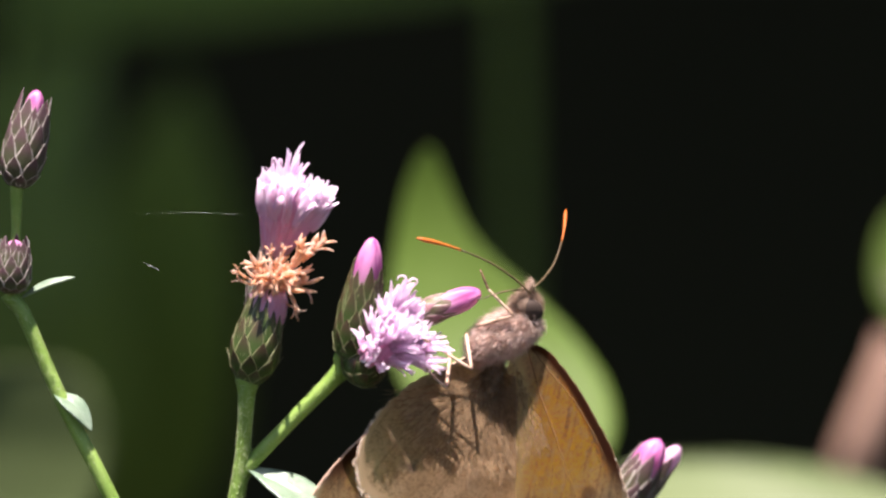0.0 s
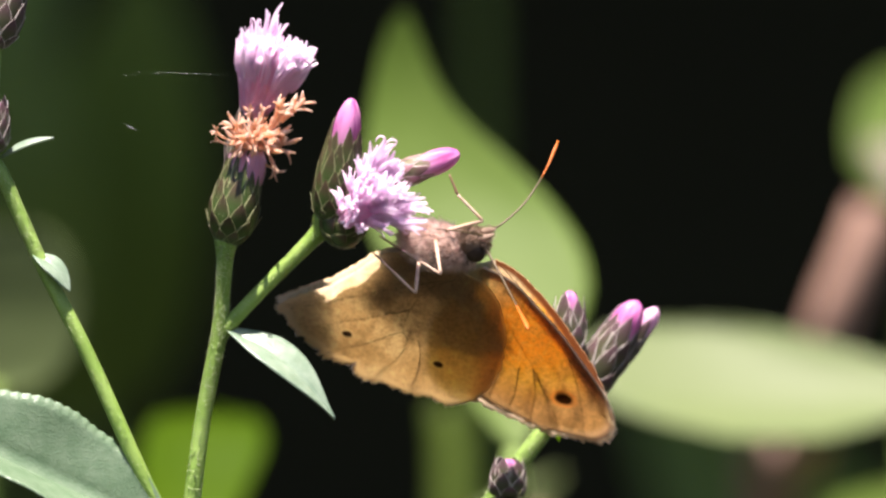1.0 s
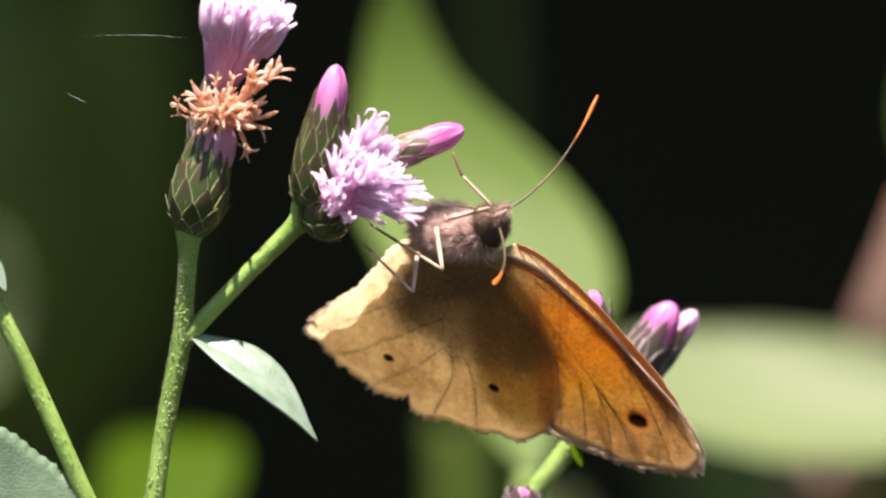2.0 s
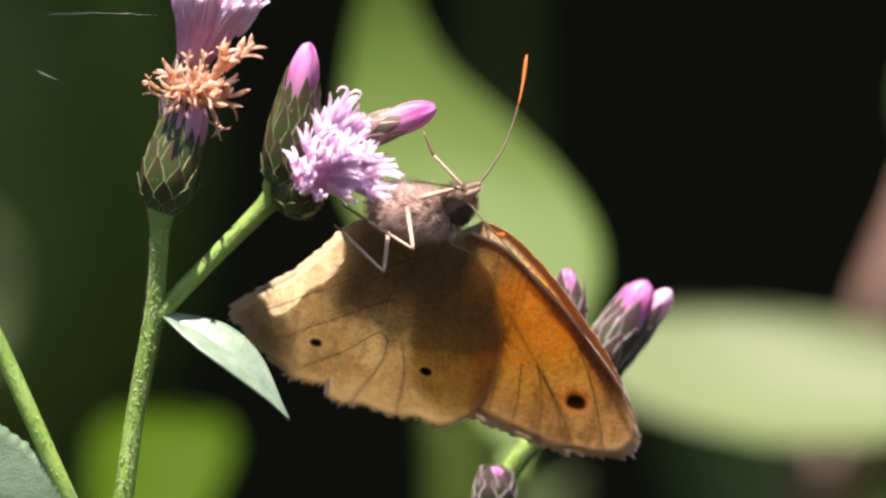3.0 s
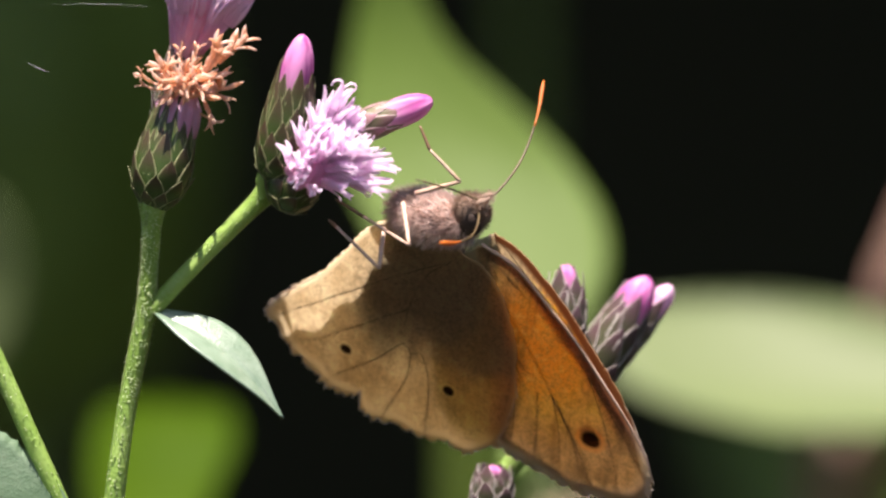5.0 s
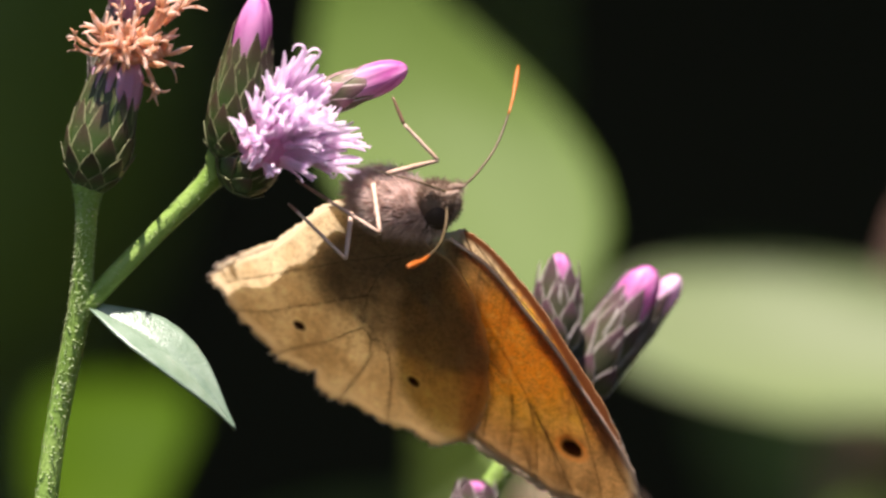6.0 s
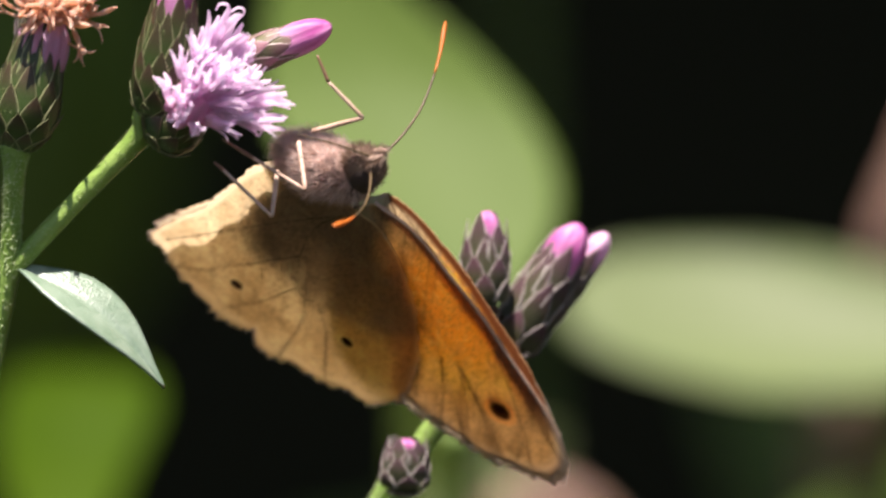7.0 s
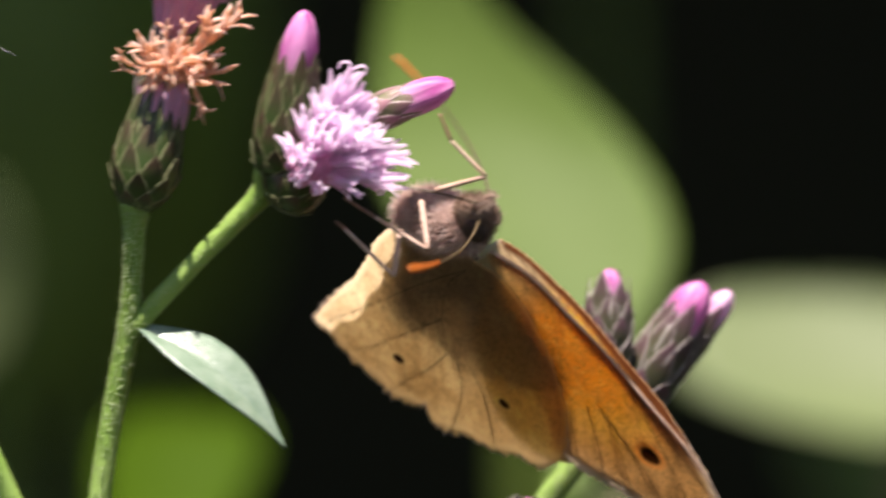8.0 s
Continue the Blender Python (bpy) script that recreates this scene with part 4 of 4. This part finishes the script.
def butterfly():
    rng = random.Random(21)
    root = thing("butterfly", at(9, -2, -2), "brown and orange butterfly with dark eyespots, clinging to the flower", "butterfly")
    near_f = wing("forewing", root, FORE, (1.2, -3.5), -1, (FORE_UNDER, FORE_UPPER), FORE_VEINS, (0, -1.1, 0), "orange forewing with one dark eyespot", COSTA, FORE_ROOT_VEINS)
    near_h = wing("hindwing", root, HIND, (-3.5, -5), -1, (HIND_UNDER, HIND_UPPER), HIND_VEINS, (0, -1.5, 0), "tan hindwing with two small dark spots and a torn margin")
    far_f = wing("forewing", root, FORE, (1.2, -3.5), 1, (FORE_UNDER, FORE_UPPER), FORE_VEINS, (0, -.8, 0), "orange forewing, folded behind the other", (), FORE_ROOT_VEINS)
    far_h = wing("hindwing", root, HIND, (-3.5, -5), 1, (HIND_UNDER, HIND_UPPER), HIND_VEINS, (0, -.5, 0), "tan hindwing, folded behind the other")
    bm = bmesh.new()
    ellipsoid(bm, (-5.2, -.3, .2), (3.7, 2.1, 2.1), -.1)
    thorax = local_part("thorax", bm, BODY, root, "brown thorax under grey fur")
    bm = bmesh.new()
    fur_on(bm, (-5.2, -.3, .2), (3.7, 2.1, 2.1), -.1, 7000, 1.25, rng, (-1.0, -.1, -.2))
    fur_on(bm, (-2.7, -.5, .1), (1.7, 1.3, 1.4), 0, 1600, .9, rng, (-.3, -.1, -.6))
    tagged(local_part("fur", bm, FUR, thorax, "grey-brown fur"), kind="stuff")
    bm = bmesh.new()
    ellipsoid(bm, (-1.8, -.1, 2.0), (1.6, 1.5, 1.7))
    ellipsoid(bm, (-2.7, -.4, .3), (1.8, 1.3, 1.5))
    head = local_part("head", bm, HEAD, root, "brown furry head")
    bm = bmesh.new()
    fur_on(bm, (-1.8, -.1, 2.0), (1.6, 1.4, 1.7), 0, 2200, .7, rng, (-.1, 0, .6), .74)
    tagged(local_part("fur", bm, FUR_DARK, head, "brown fur"), kind="stuff")
    for s in (-1, 1):
        bm = bmesh.new()
        ellipsoid(bm, (-1.35, s * 1.0 - .1, 1.7), (1.08, .66, 1.25))
        local_part("eye", bm, EYE, head, "dark brown round compound eye")
        bm = bmesh.new()
        line = [Vector(p) * MM for p in ((-1.6, s * .45, 3.1), (-.7, s * .5, 3.9), (-.1, s * .35, 4.5))]
        tube(bm, spline(line, 4), (.00034, .00036, .0001), 9)
        fuzz(bm, spline(line, 4), (.00042, .00045, .00012), 160, .0004, rng)
        local_part("palp", bm, FUR_DARK, head, "pale brown furry palp")
    bm = bmesh.new()
    pts = spline([Vector(p) * MM for p in ((-6.0, 0, -.6), (-7.8, 0, -3.4), (-9.4, 0, -6.6), (-10.6, 0, -9.8))], 6)
    tube(bm, pts, (.001, .001, .0009, .0004), 16)
    abdomen = local_part("abdomen", bm, HEAD, root, "slim brown abdomen")
    bm = bmesh.new()
    fuzz(bm, pts, (.001, .001, .0009, .0004), 1500, .0007, rng)
    tagged(local_part("fur", bm, WING_HAIR, abdomen, "brown fur"), kind="stuff")
    bm = bmesh.new()
    tube(bm, spline([Vector(p) * MM for p in ((-.8, -.2, 3.7), (-3.2, -1.6, 4.9), (-6.2, -3, 5.6))], 6), (.00011, .00009, .00006), 7)
    local_part("proboscis", bm, ANTENNA, root, "thin curled-out proboscis")
    legs = [leg(root, ((3.9, -4.5, 1.4), (7.8, -5.5, 2.45), (5.15, -5.5, 5.2), (4.3, -5.3, 7.25))),
            leg(root, ((2.85, -4.5, .6), (3.4, -7, -3.1), (-.6, -6.5, -.6), (-3.0, -6, .9))),
            leg(root, ((1.2, -4.5, -1.6), (.8, -6.5, -5.1), (-2.9, -6.5, -1.5), (-3.6, -6, -.9)))]
    ant_a = feeler(root, ((0, 0, 0), (.75, 0, 2.6), (1.15, 0, 6), (.8, 0, 10.4), (0, 0, 14.2)), "long antenna with an orange club")
    ant_b = feeler(root, ((0, 0, 0), (.75, 0, 2.6), (1.15, 0, 6), (.8, 0, 10.4), (0, 0, 14.2)), "long antenna with an orange club", 1.4)
    return root, near_f, near_h, far_f, far_h, ant_a, ant_b, legs


BUTTERFLY = butterfly()

# ---- leaves and shade behind ----


def broad_leaf(name, rows, depth, lean, material, stalk, label, group="broad leaves", cup=0.05, arch=0.0):
    """A large leaf given by (height, left, right) in mm, leaning back with height, on its own stalk from the ground."""
    zs = [r[0] for r in rows]
    plant = thing(name, ground_point(*stalk[-1][:2]), label, "leaf plant", group)
    lo, hi = min(zs), max(zs)
    order = sorted(rows)

    def place(s, v):
        z = lo + (hi - lo) * (0.5 - 0.5 * math.cos(math.pi * s))
        a = float(np.interp(z, [r[0] for r in order], [r[1] for r in order]))
        b = float(np.interp(z, [r[0] for r in order], [r[2] for r in order]))
        x = a + (b - a) * v
        return at(x, depth + lean * (z - (lo + hi) / 2) - arch * max(0, z - (lo + hi) / 2) ** 2 + cup * (b - a) * math.cos(math.pi * (v - .5)) + .004 * (b - a) * math.sin(z * .5), z)

    bm = sheet(30, 17, place, .0004)
    bmesh.ops.smooth_vert(bm, verts=bm.verts, factor=.5, use_axis_x=True, use_axis_z=True)
    part("leaf_blade", bm, material, plant)
    rod("leaf_stalk", plant, [at(*p) for p in stalk[:-1]] + [ground_point(*stalk[-1][:2])], [.0012, .0014, .002], STEM)
    return plant


def wide_leaf(name, base, tip, width, up, material, label, foot, shape=(.25, .75, .98, 1, .95, .8, .5, .05), group="broad leaves", fold=.1, droop=.05):
    plant = thing(name, ground_point(*foot), label, "leaf plant", group)
    part("leaf_blade", blade(at(*base), at(*tip), width * MM, up, fold, droop, shape, thick=.0004, wave=.01), material, plant)
    b = at(*base)
    rod("leaf_stalk", plant, [b + (at(*tip) - b) * .02, b + Vector((0, .01, -.02)), b.lerp(ground_point(*foot), .5) + Vector((0, .01, 0)), ground_point(*foot)], [.001, .0013, .0016, .002], STEM)
    return plant


def foliage_behind():
    broad_leaf("broadleaf_plant", [(26.2, -.1, .5), (25, -1.2, 1.1), (23.4, -2, 1.8), (21.2, -2.7, 2.6), (18.7, -3.3, 3.6), (15.9, -3.8, 5), (13, -4.2, 7.6), (10.2, -4.6, 11), (7.3, -5, 14.2), (4.5, -5.2, 17), (1.5, -4.5, 19.4), (-1.2, -3, 21.1), (-4, -1.6, 22), (-6.6, -.6, 22.2), (-9.2, 1.5, 21.3), (-11.4, 2.8, 20), (-15, 5, 17.8), (-19.3, 8, 16), (-22.5, 10.6, 15), (-24.7, 13, 13.8)],
               218.9, .75, LEAF_BROAD, [(12.7, 182.5, -25.5), (12.9, 214.3, -36.4), (10.9, 284.7, -438), (11.1, 333.3)], "broad pale green leaf with a drawn-out tip", arch=.017)
    broad_leaf("broadleaf_plant", [(-10.6, 30.7, 38.4), (-11.2, 25.9, 45), (-13.0, 22.4, 52.1), (-15.3, 21.1, 59.2), (-17.4, 21.1, 63.6), (-19.3, 22.6, 64.1), (-21.0, 25.9, 62), (-22.7, 31.4, 58.1), (-24.5, 39.5, 50.4)],
               289.5, .9, LEAF_PALE, [(61.5, 294.3, -17.6), (66.2, 308.8, -33.1), (78.9, 383.5, -451.1), (79.5, 409.1)], "oval pale green leaf held flat in the sun")
    broad_leaf("broadleaf_plant", [(-21.3, -26.3, -21.9), (-22.1, -29.6, -17.3), (-23.7, -30.7, -16.2), (-26.3, -31.4, -16.2), (-29.6, -31.4, -17.8), (-32.9, -30.7, -19.2), (-39.5, -27.4, -21.9)],
               289.5, .5, LEAF_LIME, [(-25.1, 272.7, -38.2), (-26.3, 284.7, -65.7), (-33.3, 333.3, -444.4), (-33.6, 358.2)], "lime green leaf lit from above")
    broad_leaf("broadleaf_plant", [(0.8, -52.5, -43.6), (-1.2, -55.9, -40.6), (-5.3, -58.6, -38.8), (-9.4, -59.3, -38.3), (-12.8, -59.3, -38.6), (-16.2, -58.6, -39.9), (-18.3, -55.2, -42.9), (-19.3, -52.5, -46.3)],
               300, -.16, LEAF_PALE, [(-49.4, 296, -18.3), (-50.4, 300, -39.3), (-53.4, 320, -440), (-53.4, 335)], "rounded pale leaf standing in the half shade")
    broad_leaf("broadleaf_plant", [(21.4, 65, 69), (19.8, 61.8, 74), (17.2, 59.8, 77), (13.2, 58.8, 79), (9.4, 59, 78), (5.8, 61.5, 75), (3, 65, 71)],
               465, .5, LEAF_BROAD, [(69, 450, 4), (67, 460, -20), (73, 490, -440), (73, 505)], "pale green leaf in the sun far back")
    wide_leaf("withered_plant", (71.6, 450, 1.1), (60.4, 440, 10.8), 10.4, (-.2, -.7, .6), GREY_LEAF, "withered grey leaf on a dry stalk", (71.6, 370.8))
    wide_leaf("broadleaf_plant", (32.6, 488.4, -55.8), (71.5, 461.5, -34.6), 18.6, (0, -.5, .8), LEAF_BROAD, "green leaf low in the sun", (34.9, 515.6))
    wide_leaf("broadleaf_plant", (-6.8, 409.1, -56.8), (20.4, 398.8, -30.6), 8, (0, -.5, .8), LEAF_PALE, "narrow pale yellow-green leaf", (-9.1, 435.1))
    wide_leaf("broadleaf_plant", (-13.3, 333.3, -66.7), (4.4, 328.4, -37.7), 15.6, (0, -.5, .8), LEAF_BROAD, "green leaf low in the half shade", (-15.6, 358.2))
    # dry stalk
    s = thing("dry_stalk", ground_point(20, 625), "thick pinkish dry stalk leaning among the leaves", "plant stalk")
    rod("stalk", s, [at(61, 430, 2.9), at(58.7, 430, -3.8), at(55, 432, -13.4), at(54.2, 440, -22.1), at(52.6, 470, -30), at(50.6, 602.5, -48.3), at(45.8, 617.5, -343.4), ground_point(20, 625)], [.0029, .0032, .0032, .0032, .0033, .0033, .0033, .0044], STALK_PINK)
    s = thing("dry_stalk", ground_point(30, 501.9), "thick pinkish dry stalk bent over low", "plant stalk")
    rod("stalk", s, [at(13.9, 474.9, -42.9), at(18.5, 474.9, -41.1), at(22.6, 477.6, -45.2), at(26.7, 483, -69.7), at(30.3, 493.8, -465.8), ground_point(30, 501.9)], [.0023, .0035, .0037, .0037, .0046, .0058], STALK_PINK)
    # dim stems and leaves deep in the shade
    for x, y, r in ((12.8, 775, 1.9), (7.2, 480, 2.4)):
        s = thing("shade_stalk", ground_point(x + 6, y + 10), "dim green stalk standing in the shade", "plant stalk", "shade stalks")
        rod("stalk", s, [at(x - 1, y, 66 if y > 600 else -23), at(x, y, 22 if y > 600 else -30), at(x + .5, y, -60), ground_point(x + 6, y + 10)], [r * MM * .8, r * MM, r * MM * 1.2], LEAF_DIM)
    rng = random.Random(17)
    for base, tip, w in (((-66, 850, 52), (44, 830, 64), 22), ((-89.2, 850, -23.9), (-50.2, 835, 48), 37), ((-90.9, 880, -47.6), (-60.8, 865, 36.9), 32.5), ((75.5, 895, -69), (36.8, 880, -23.8), 34.5), ((-36, 775, -88), (8, 760, -51), 30.9), ((-106.8, 842.5, -52.3), (-65.5, 835, 4.4), 28.3), ((-44, 800, -30), (-36, 780, 40), 27), ((-62, 765, -28.8), (-53, 760, 26.5), 28.8), ((-54, 770, -35.5), (-48, 755, 14.3), 16.6)):
        wide_leaf("shade_plant", base, tip, w, (0, -.8, .5), LEAF_DIM, "large dim leaf deep in the shade", (base[0] - 10, base[1] + 20), group="shade leaves")


foliage_behind()


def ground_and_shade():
    """The ground to the horizon, an added bank coloured dark for shade and an unseen added tree whose crown shades it.
    """
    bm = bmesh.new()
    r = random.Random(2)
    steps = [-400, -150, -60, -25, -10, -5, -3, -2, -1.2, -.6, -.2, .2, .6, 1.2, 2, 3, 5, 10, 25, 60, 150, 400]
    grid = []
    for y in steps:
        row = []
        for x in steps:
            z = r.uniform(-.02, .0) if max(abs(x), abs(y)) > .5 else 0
            # bank added as a backdrop where only deep shade lies
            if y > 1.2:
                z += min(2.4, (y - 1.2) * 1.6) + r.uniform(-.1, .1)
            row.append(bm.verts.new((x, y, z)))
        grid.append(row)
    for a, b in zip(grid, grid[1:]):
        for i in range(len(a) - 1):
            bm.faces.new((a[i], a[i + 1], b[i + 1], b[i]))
    tagged(part("ground", bm, SHADE_SOIL, None), "bare soil coloured near black for deep shade, rising to an added bank behind the plants", "ground", kind="structure")
    # unseen tree, added overhead to keep the sun off the background
    tree = thing("unseen_shade_tree", (0.3, 3.2, 2.4), "unseen broad-leaved tree added so that its crown shades the bank", "tree")
    rod("trunk", tree, [Vector((.3, 3.2, 2.2)), Vector((.28, 3.15, 2.8)), Vector((.2, 3.1, 3.6)), Vector((.1, 3.0, 4.6))], [.16, .13, .1, .05], BARK, n=6)
    for a in range(6):
        t = a * 1.05
        rod("limb", tree, [Vector((.25, 3.12, 2.9 + .12 * a)), Vector((.25 + .8 * math.cos(t), 3.1 + .6 * math.sin(t), 3.2 + .1 * a)), Vector((.25 + 1.6 * math.cos(t), 3.1 + 1.2 * math.sin(t), 3.4 + .1 * a))], [.05, .035, .012], BARK, n=5)
    verts, faces = [], []
    for _ in range(11000):
        p = Vector((r.uniform(-2.6, 2.6), r.uniform(.1, 4.7), 2.55 + r.random() ** 1.5 * 1.5))
        if p.y < .26 and r.random() < .3:
            continue
        d = Vector((r.gauss(0, 1), r.gauss(0, 1), r.gauss(0, .35))).normalized()
        s = d.cross(Vector((r.gauss(0, .3), r.gauss(0, .3), 1))).normalized()
        l, w = r.uniform(.15, .26), r.uniform(.05, .085)
        k = len(verts)
        verts += [p, p + d * l * .45 + s * w, p + d * l + Vector((0, 0, -.02)), p + d * l * .45 - s * w]
        faces.append((k, k + 1, k + 2, k + 3))
    me = bpy.data.meshes.new("crown")
    me.from_pydata([v - tree.location for v in verts], [], faces)
    me.materials.append(LEAF_DIM)
    crown = new("crown", me)
    crown.parent = tree
    tagged(crown, "unseen dense crown of green leaves added to block the sun", kind="stuff")


ground_and_shade()


# ---- movement ----
def insect(x, z, th, al, ga, y=-2.0):
    """The insect's pose: turn in the upright plane, tilt of the wings away, yaw of the head."""
    r = Matrix.Rotation(radians(th), 4, "Y") @ Matrix.Rotation(radians(al), 4, "X") @ Matrix.Rotation(radians(ga), 4, "Z")
    return Matrix.Translation(at(x, y, z)) @ r


def hinge(x, y, z, open_angle, turn=0.0):
    return Matrix.Translation(Vector((x, y, z)) * MM) @ Matrix.Rotation(radians(turn), 4, "Y") @ Matrix.Rotation(radians(open_angle), 4, "X")


def halfway(a, b, u):
    """A pose between two poses."""
    q, r = a.to_quaternion(), b.to_quaternion()
    r.make_compatible(q)
    return Matrix.Translation(a.translation.lerp(b.translation, u)) @ q.slerp(r, u).to_matrix().to_4x4()


def facing(x, y, z, turn, tilt, yaw):
    return Matrix.Translation(at(x, y, z)) @ pose(0, 0, 0, 0, turn, 0) @ pose(0, 0, 0, tilt, 0, 0) @ pose(0, 0, 0, 0, 0, yaw)


def motions():
    root, near_f, near_h, far_f, far_h, ant_a, ant_b, legs = BUTTERFLY
    rows = [
        (0.0, insect(12.5, 6.9, -23, 16, 0)), (0.1, insect(12.4, 6.8, -20, 18, 0)), (0.1667, None), (0.2, insect(11.4, 6.3, -1.4, 26, -1)), (0.3, insect(11.2, 4.5, -3, 27, -3)), (0.4, insect(8.3, -3.0, 17, 52, -3)), (0.5, insect(10.5, .6, -8.9, 32.5, -10.4)),
        (0.6, insect(8.4, -1.2, 12, 50, -4)), (0.7, insect(8.26, -1.42, 13.7, 52, -3.1)), (1.0, insect(8.12, -1.59, 19.5, 47.9, 2.8)), (1.2, insect(8.19, -2.1, 22, 46.5, 5)), (1.5, insect(8.15, -2.2, 21.6, 47, 3.5)),
        (1.7, insect(9.5, -.76, -4.4, 44.9, -26.2)), (2.8, insect(8.88, -1.35, 13.2, 38.8, -1.8)), (3.0, insect(8.63, -.95, 13.5, 38.2, 0)), (3.2, insect(8.76, -1.23, 13.8, 37.6, -2)), (3.5, insect(9.82, -1.92, 20.2, 43.3, -1.3)),
        (3.7, insect(9.88, -1.84, 14.7, 44.7, -12.6)), (4.0, insect(10.54, -.6, 4.8, 39, -18)), (4.2, insect(10.45, -1.22, 4.4, 32.4, -22)), (4.5, insect(10.6, -2.89, 13.9, 36.6, -13.8)), (4.7, insect(10.26, -2.61, 11.1, 35.5, -18)),
        (5.8, insect(10.02, -2.42, 4.6, 41.6, -23.6)), (6.0, insect(9.21, -2.91, 8.5, 45, -21.9)), (6.2, insect(9.17, -3.94, 9, 47.6, -22)), (6.5, insect(9.75, -3.88, 16.6, 45.9, -14.2)), (6.8, insect(9.72, -2.71, -.8, 46, -30.8)),
        (7.0, insect(9.19, -3.42, 6.7, 46.6, -26.2)), (7.2, insect(8.08, -6.2, 30.1, 56.5, -10.2)), (7.3, insect(7.44, -7.1, 38.3, 63, -9.1)), (7.5, insect(7.99, -6.7, 37, 61.6, -7.4)), (7.7, insect(8.75, -6.35, 32.6, 61, -11.6)),
        (7.9, insect(8.19, -2, 4.2, 44.7, -27.9)), (8.0, insect(8.78, -2.61, -9.1, 41.7, -41.7))]
    rows[2] = (0.1667, halfway(rows[1][1], rows[3][1], .55))
    walk(root, rows)
    start = rows[0][1].inverted()
    for w, shut, spread in ((near_f, hinge(0, -1.1, 0, 0), facing(6.6, 1.6, 3.2, 2, -16, 180)), (near_h, hinge(0, -1.5, 0, 0), facing(6.8, .2, 3.0, 40, -26, 180)),
                            (far_f, hinge(.95, -.85, 1.5, 0, 4.2), facing(10.2, .4, 4.4, 12, -10, -42)), (far_h, hinge(0, -.65, -.2, 0, .5), facing(7.4, 2.4, 3.0, 36, -18, 180))):
        first = start @ spread
        walk(w, [(0.0, first), (0.1, first), (0.1333, halfway(first, shut, .33)), (0.1667, halfway(first, shut, .67)), (0.2, shut), (8.0, shut)])
    # the feet keep their hold while the body turns
    hold = Matrix.Translation(at(0, 0, 0))
    raised = Matrix.Translation(Vector((1.0, .5, 4.6)) * MM)
    foot = Matrix.Translation(Vector((4.3, -5.3, 7.25)) * MM)
    for k, ob in enumerate(legs):
        hold_rows = []
        for t, m in rows:
            stand = hold @ raised if t < .15 else hold
            if k == 0 and 7.15 < t < 7.8:
                stand = hold @ foot @ Matrix.Rotation(radians(12), 4, "Y") @ foot.inverted()
            hold_rows.append((t, m.inverted() @ stand))
        walk(ob, hold_rows)

    def body_at(t):
        """The insect's pose at t, between its rows."""
        for (t0, a), (t1, b) in zip(rows, rows[1:]):
            if t0 <= t <= t1:
                return halfway(a, b, (t - t0) / (t1 - t0))

    def aimed(t, p, d, bow):
        z = Vector(d).normalized()
        x = body_at(t).to_3x3().inverted() @ Vector(bow)
        x = (x - z * x.dot(z)).normalized()
        return Matrix.Translation(Vector(p) * MM) @ Matrix((x, z.cross(x), z)).transposed().to_4x4()

    def at_first(*d):
        return (start.to_3x3() @ Vector(d).normalized())[:]
    far_way = [(0.0, *at_first(.27, .77, .6)), (0.1, *at_first(.25, .77, .6)), (0.2, .03, 1, .02), (0.5, 0.15, 0.91, 0.39), (1.0, 0.31, 0.94, 0.15), (1.5, 0.30, 0.94, 0.18), (3.0, 0.13, 0.89, 0.45), (3.5, 0.10, 0.96, 0.26), (4.0, -0.11, 0.92, 0.38), (4.5, -0.10, 0.92, 0.38),
               (6.0, -0.16, 0.99, 0.03), (6.5, -0.06, 1.00, 0.07), (7.0, -0.20, 0.98, 0.08), (7.2, -0.16, 0.95, -0.26), (7.3, -.05, .87, -.5), (7.5, -0.15, 0.90, -0.41), (7.7, -.31, .82, -.48), (7.9, -.55, .83, .07), (8.0, -0.83, 0.34, 0.44)]
    near_way = [(0.0, *at_first(-.84, -.3, .42)), (0.05, *at_first(-.84, -.3, .42)), (0.1, *at_first(-.1, -.4, .9)), (0.2, -.54, -.84, .11), (0.5, -0.14, -0.85, 0.50), (0.6, .46, -.86, .23), (1.0, 0.46, -0.86, 0.23), (1.5, 0.36, -0.89, 0.29), (3.0, 0.25, -0.84, 0.48), (3.5, 0.09, -0.89, 0.44), (4.0, 0.14, -0.88, 0.45), (4.5, 0.10, -0.92, 0.38),
                (6.0, 0.19, -0.89, 0.42), (6.5, 0.18, -0.91, 0.37), (7.0, 0.25, -0.85, 0.47), (7.2, -0.19, -0.77, 0.61), (7.3, -.36, -.76, .54), (7.5, -0.14, -0.85, 0.51), (7.7, -.3, -.93, .21), (7.9, -.46, -.74, .49), (8.0, 0.22, -0.87, 0.44)]
    walk(ant_a, [(t, aimed(t, (-.7, .7, 3.3), d, (.8, -.1, -.6))) for t, *d in far_way])
    walk(ant_b, [(t, aimed(t, (-.7, -.9, 3.0), d, (.5, -.1, -.85) if t > .15 else (.45, 0, .9))) for t, *d in near_way])


motions()
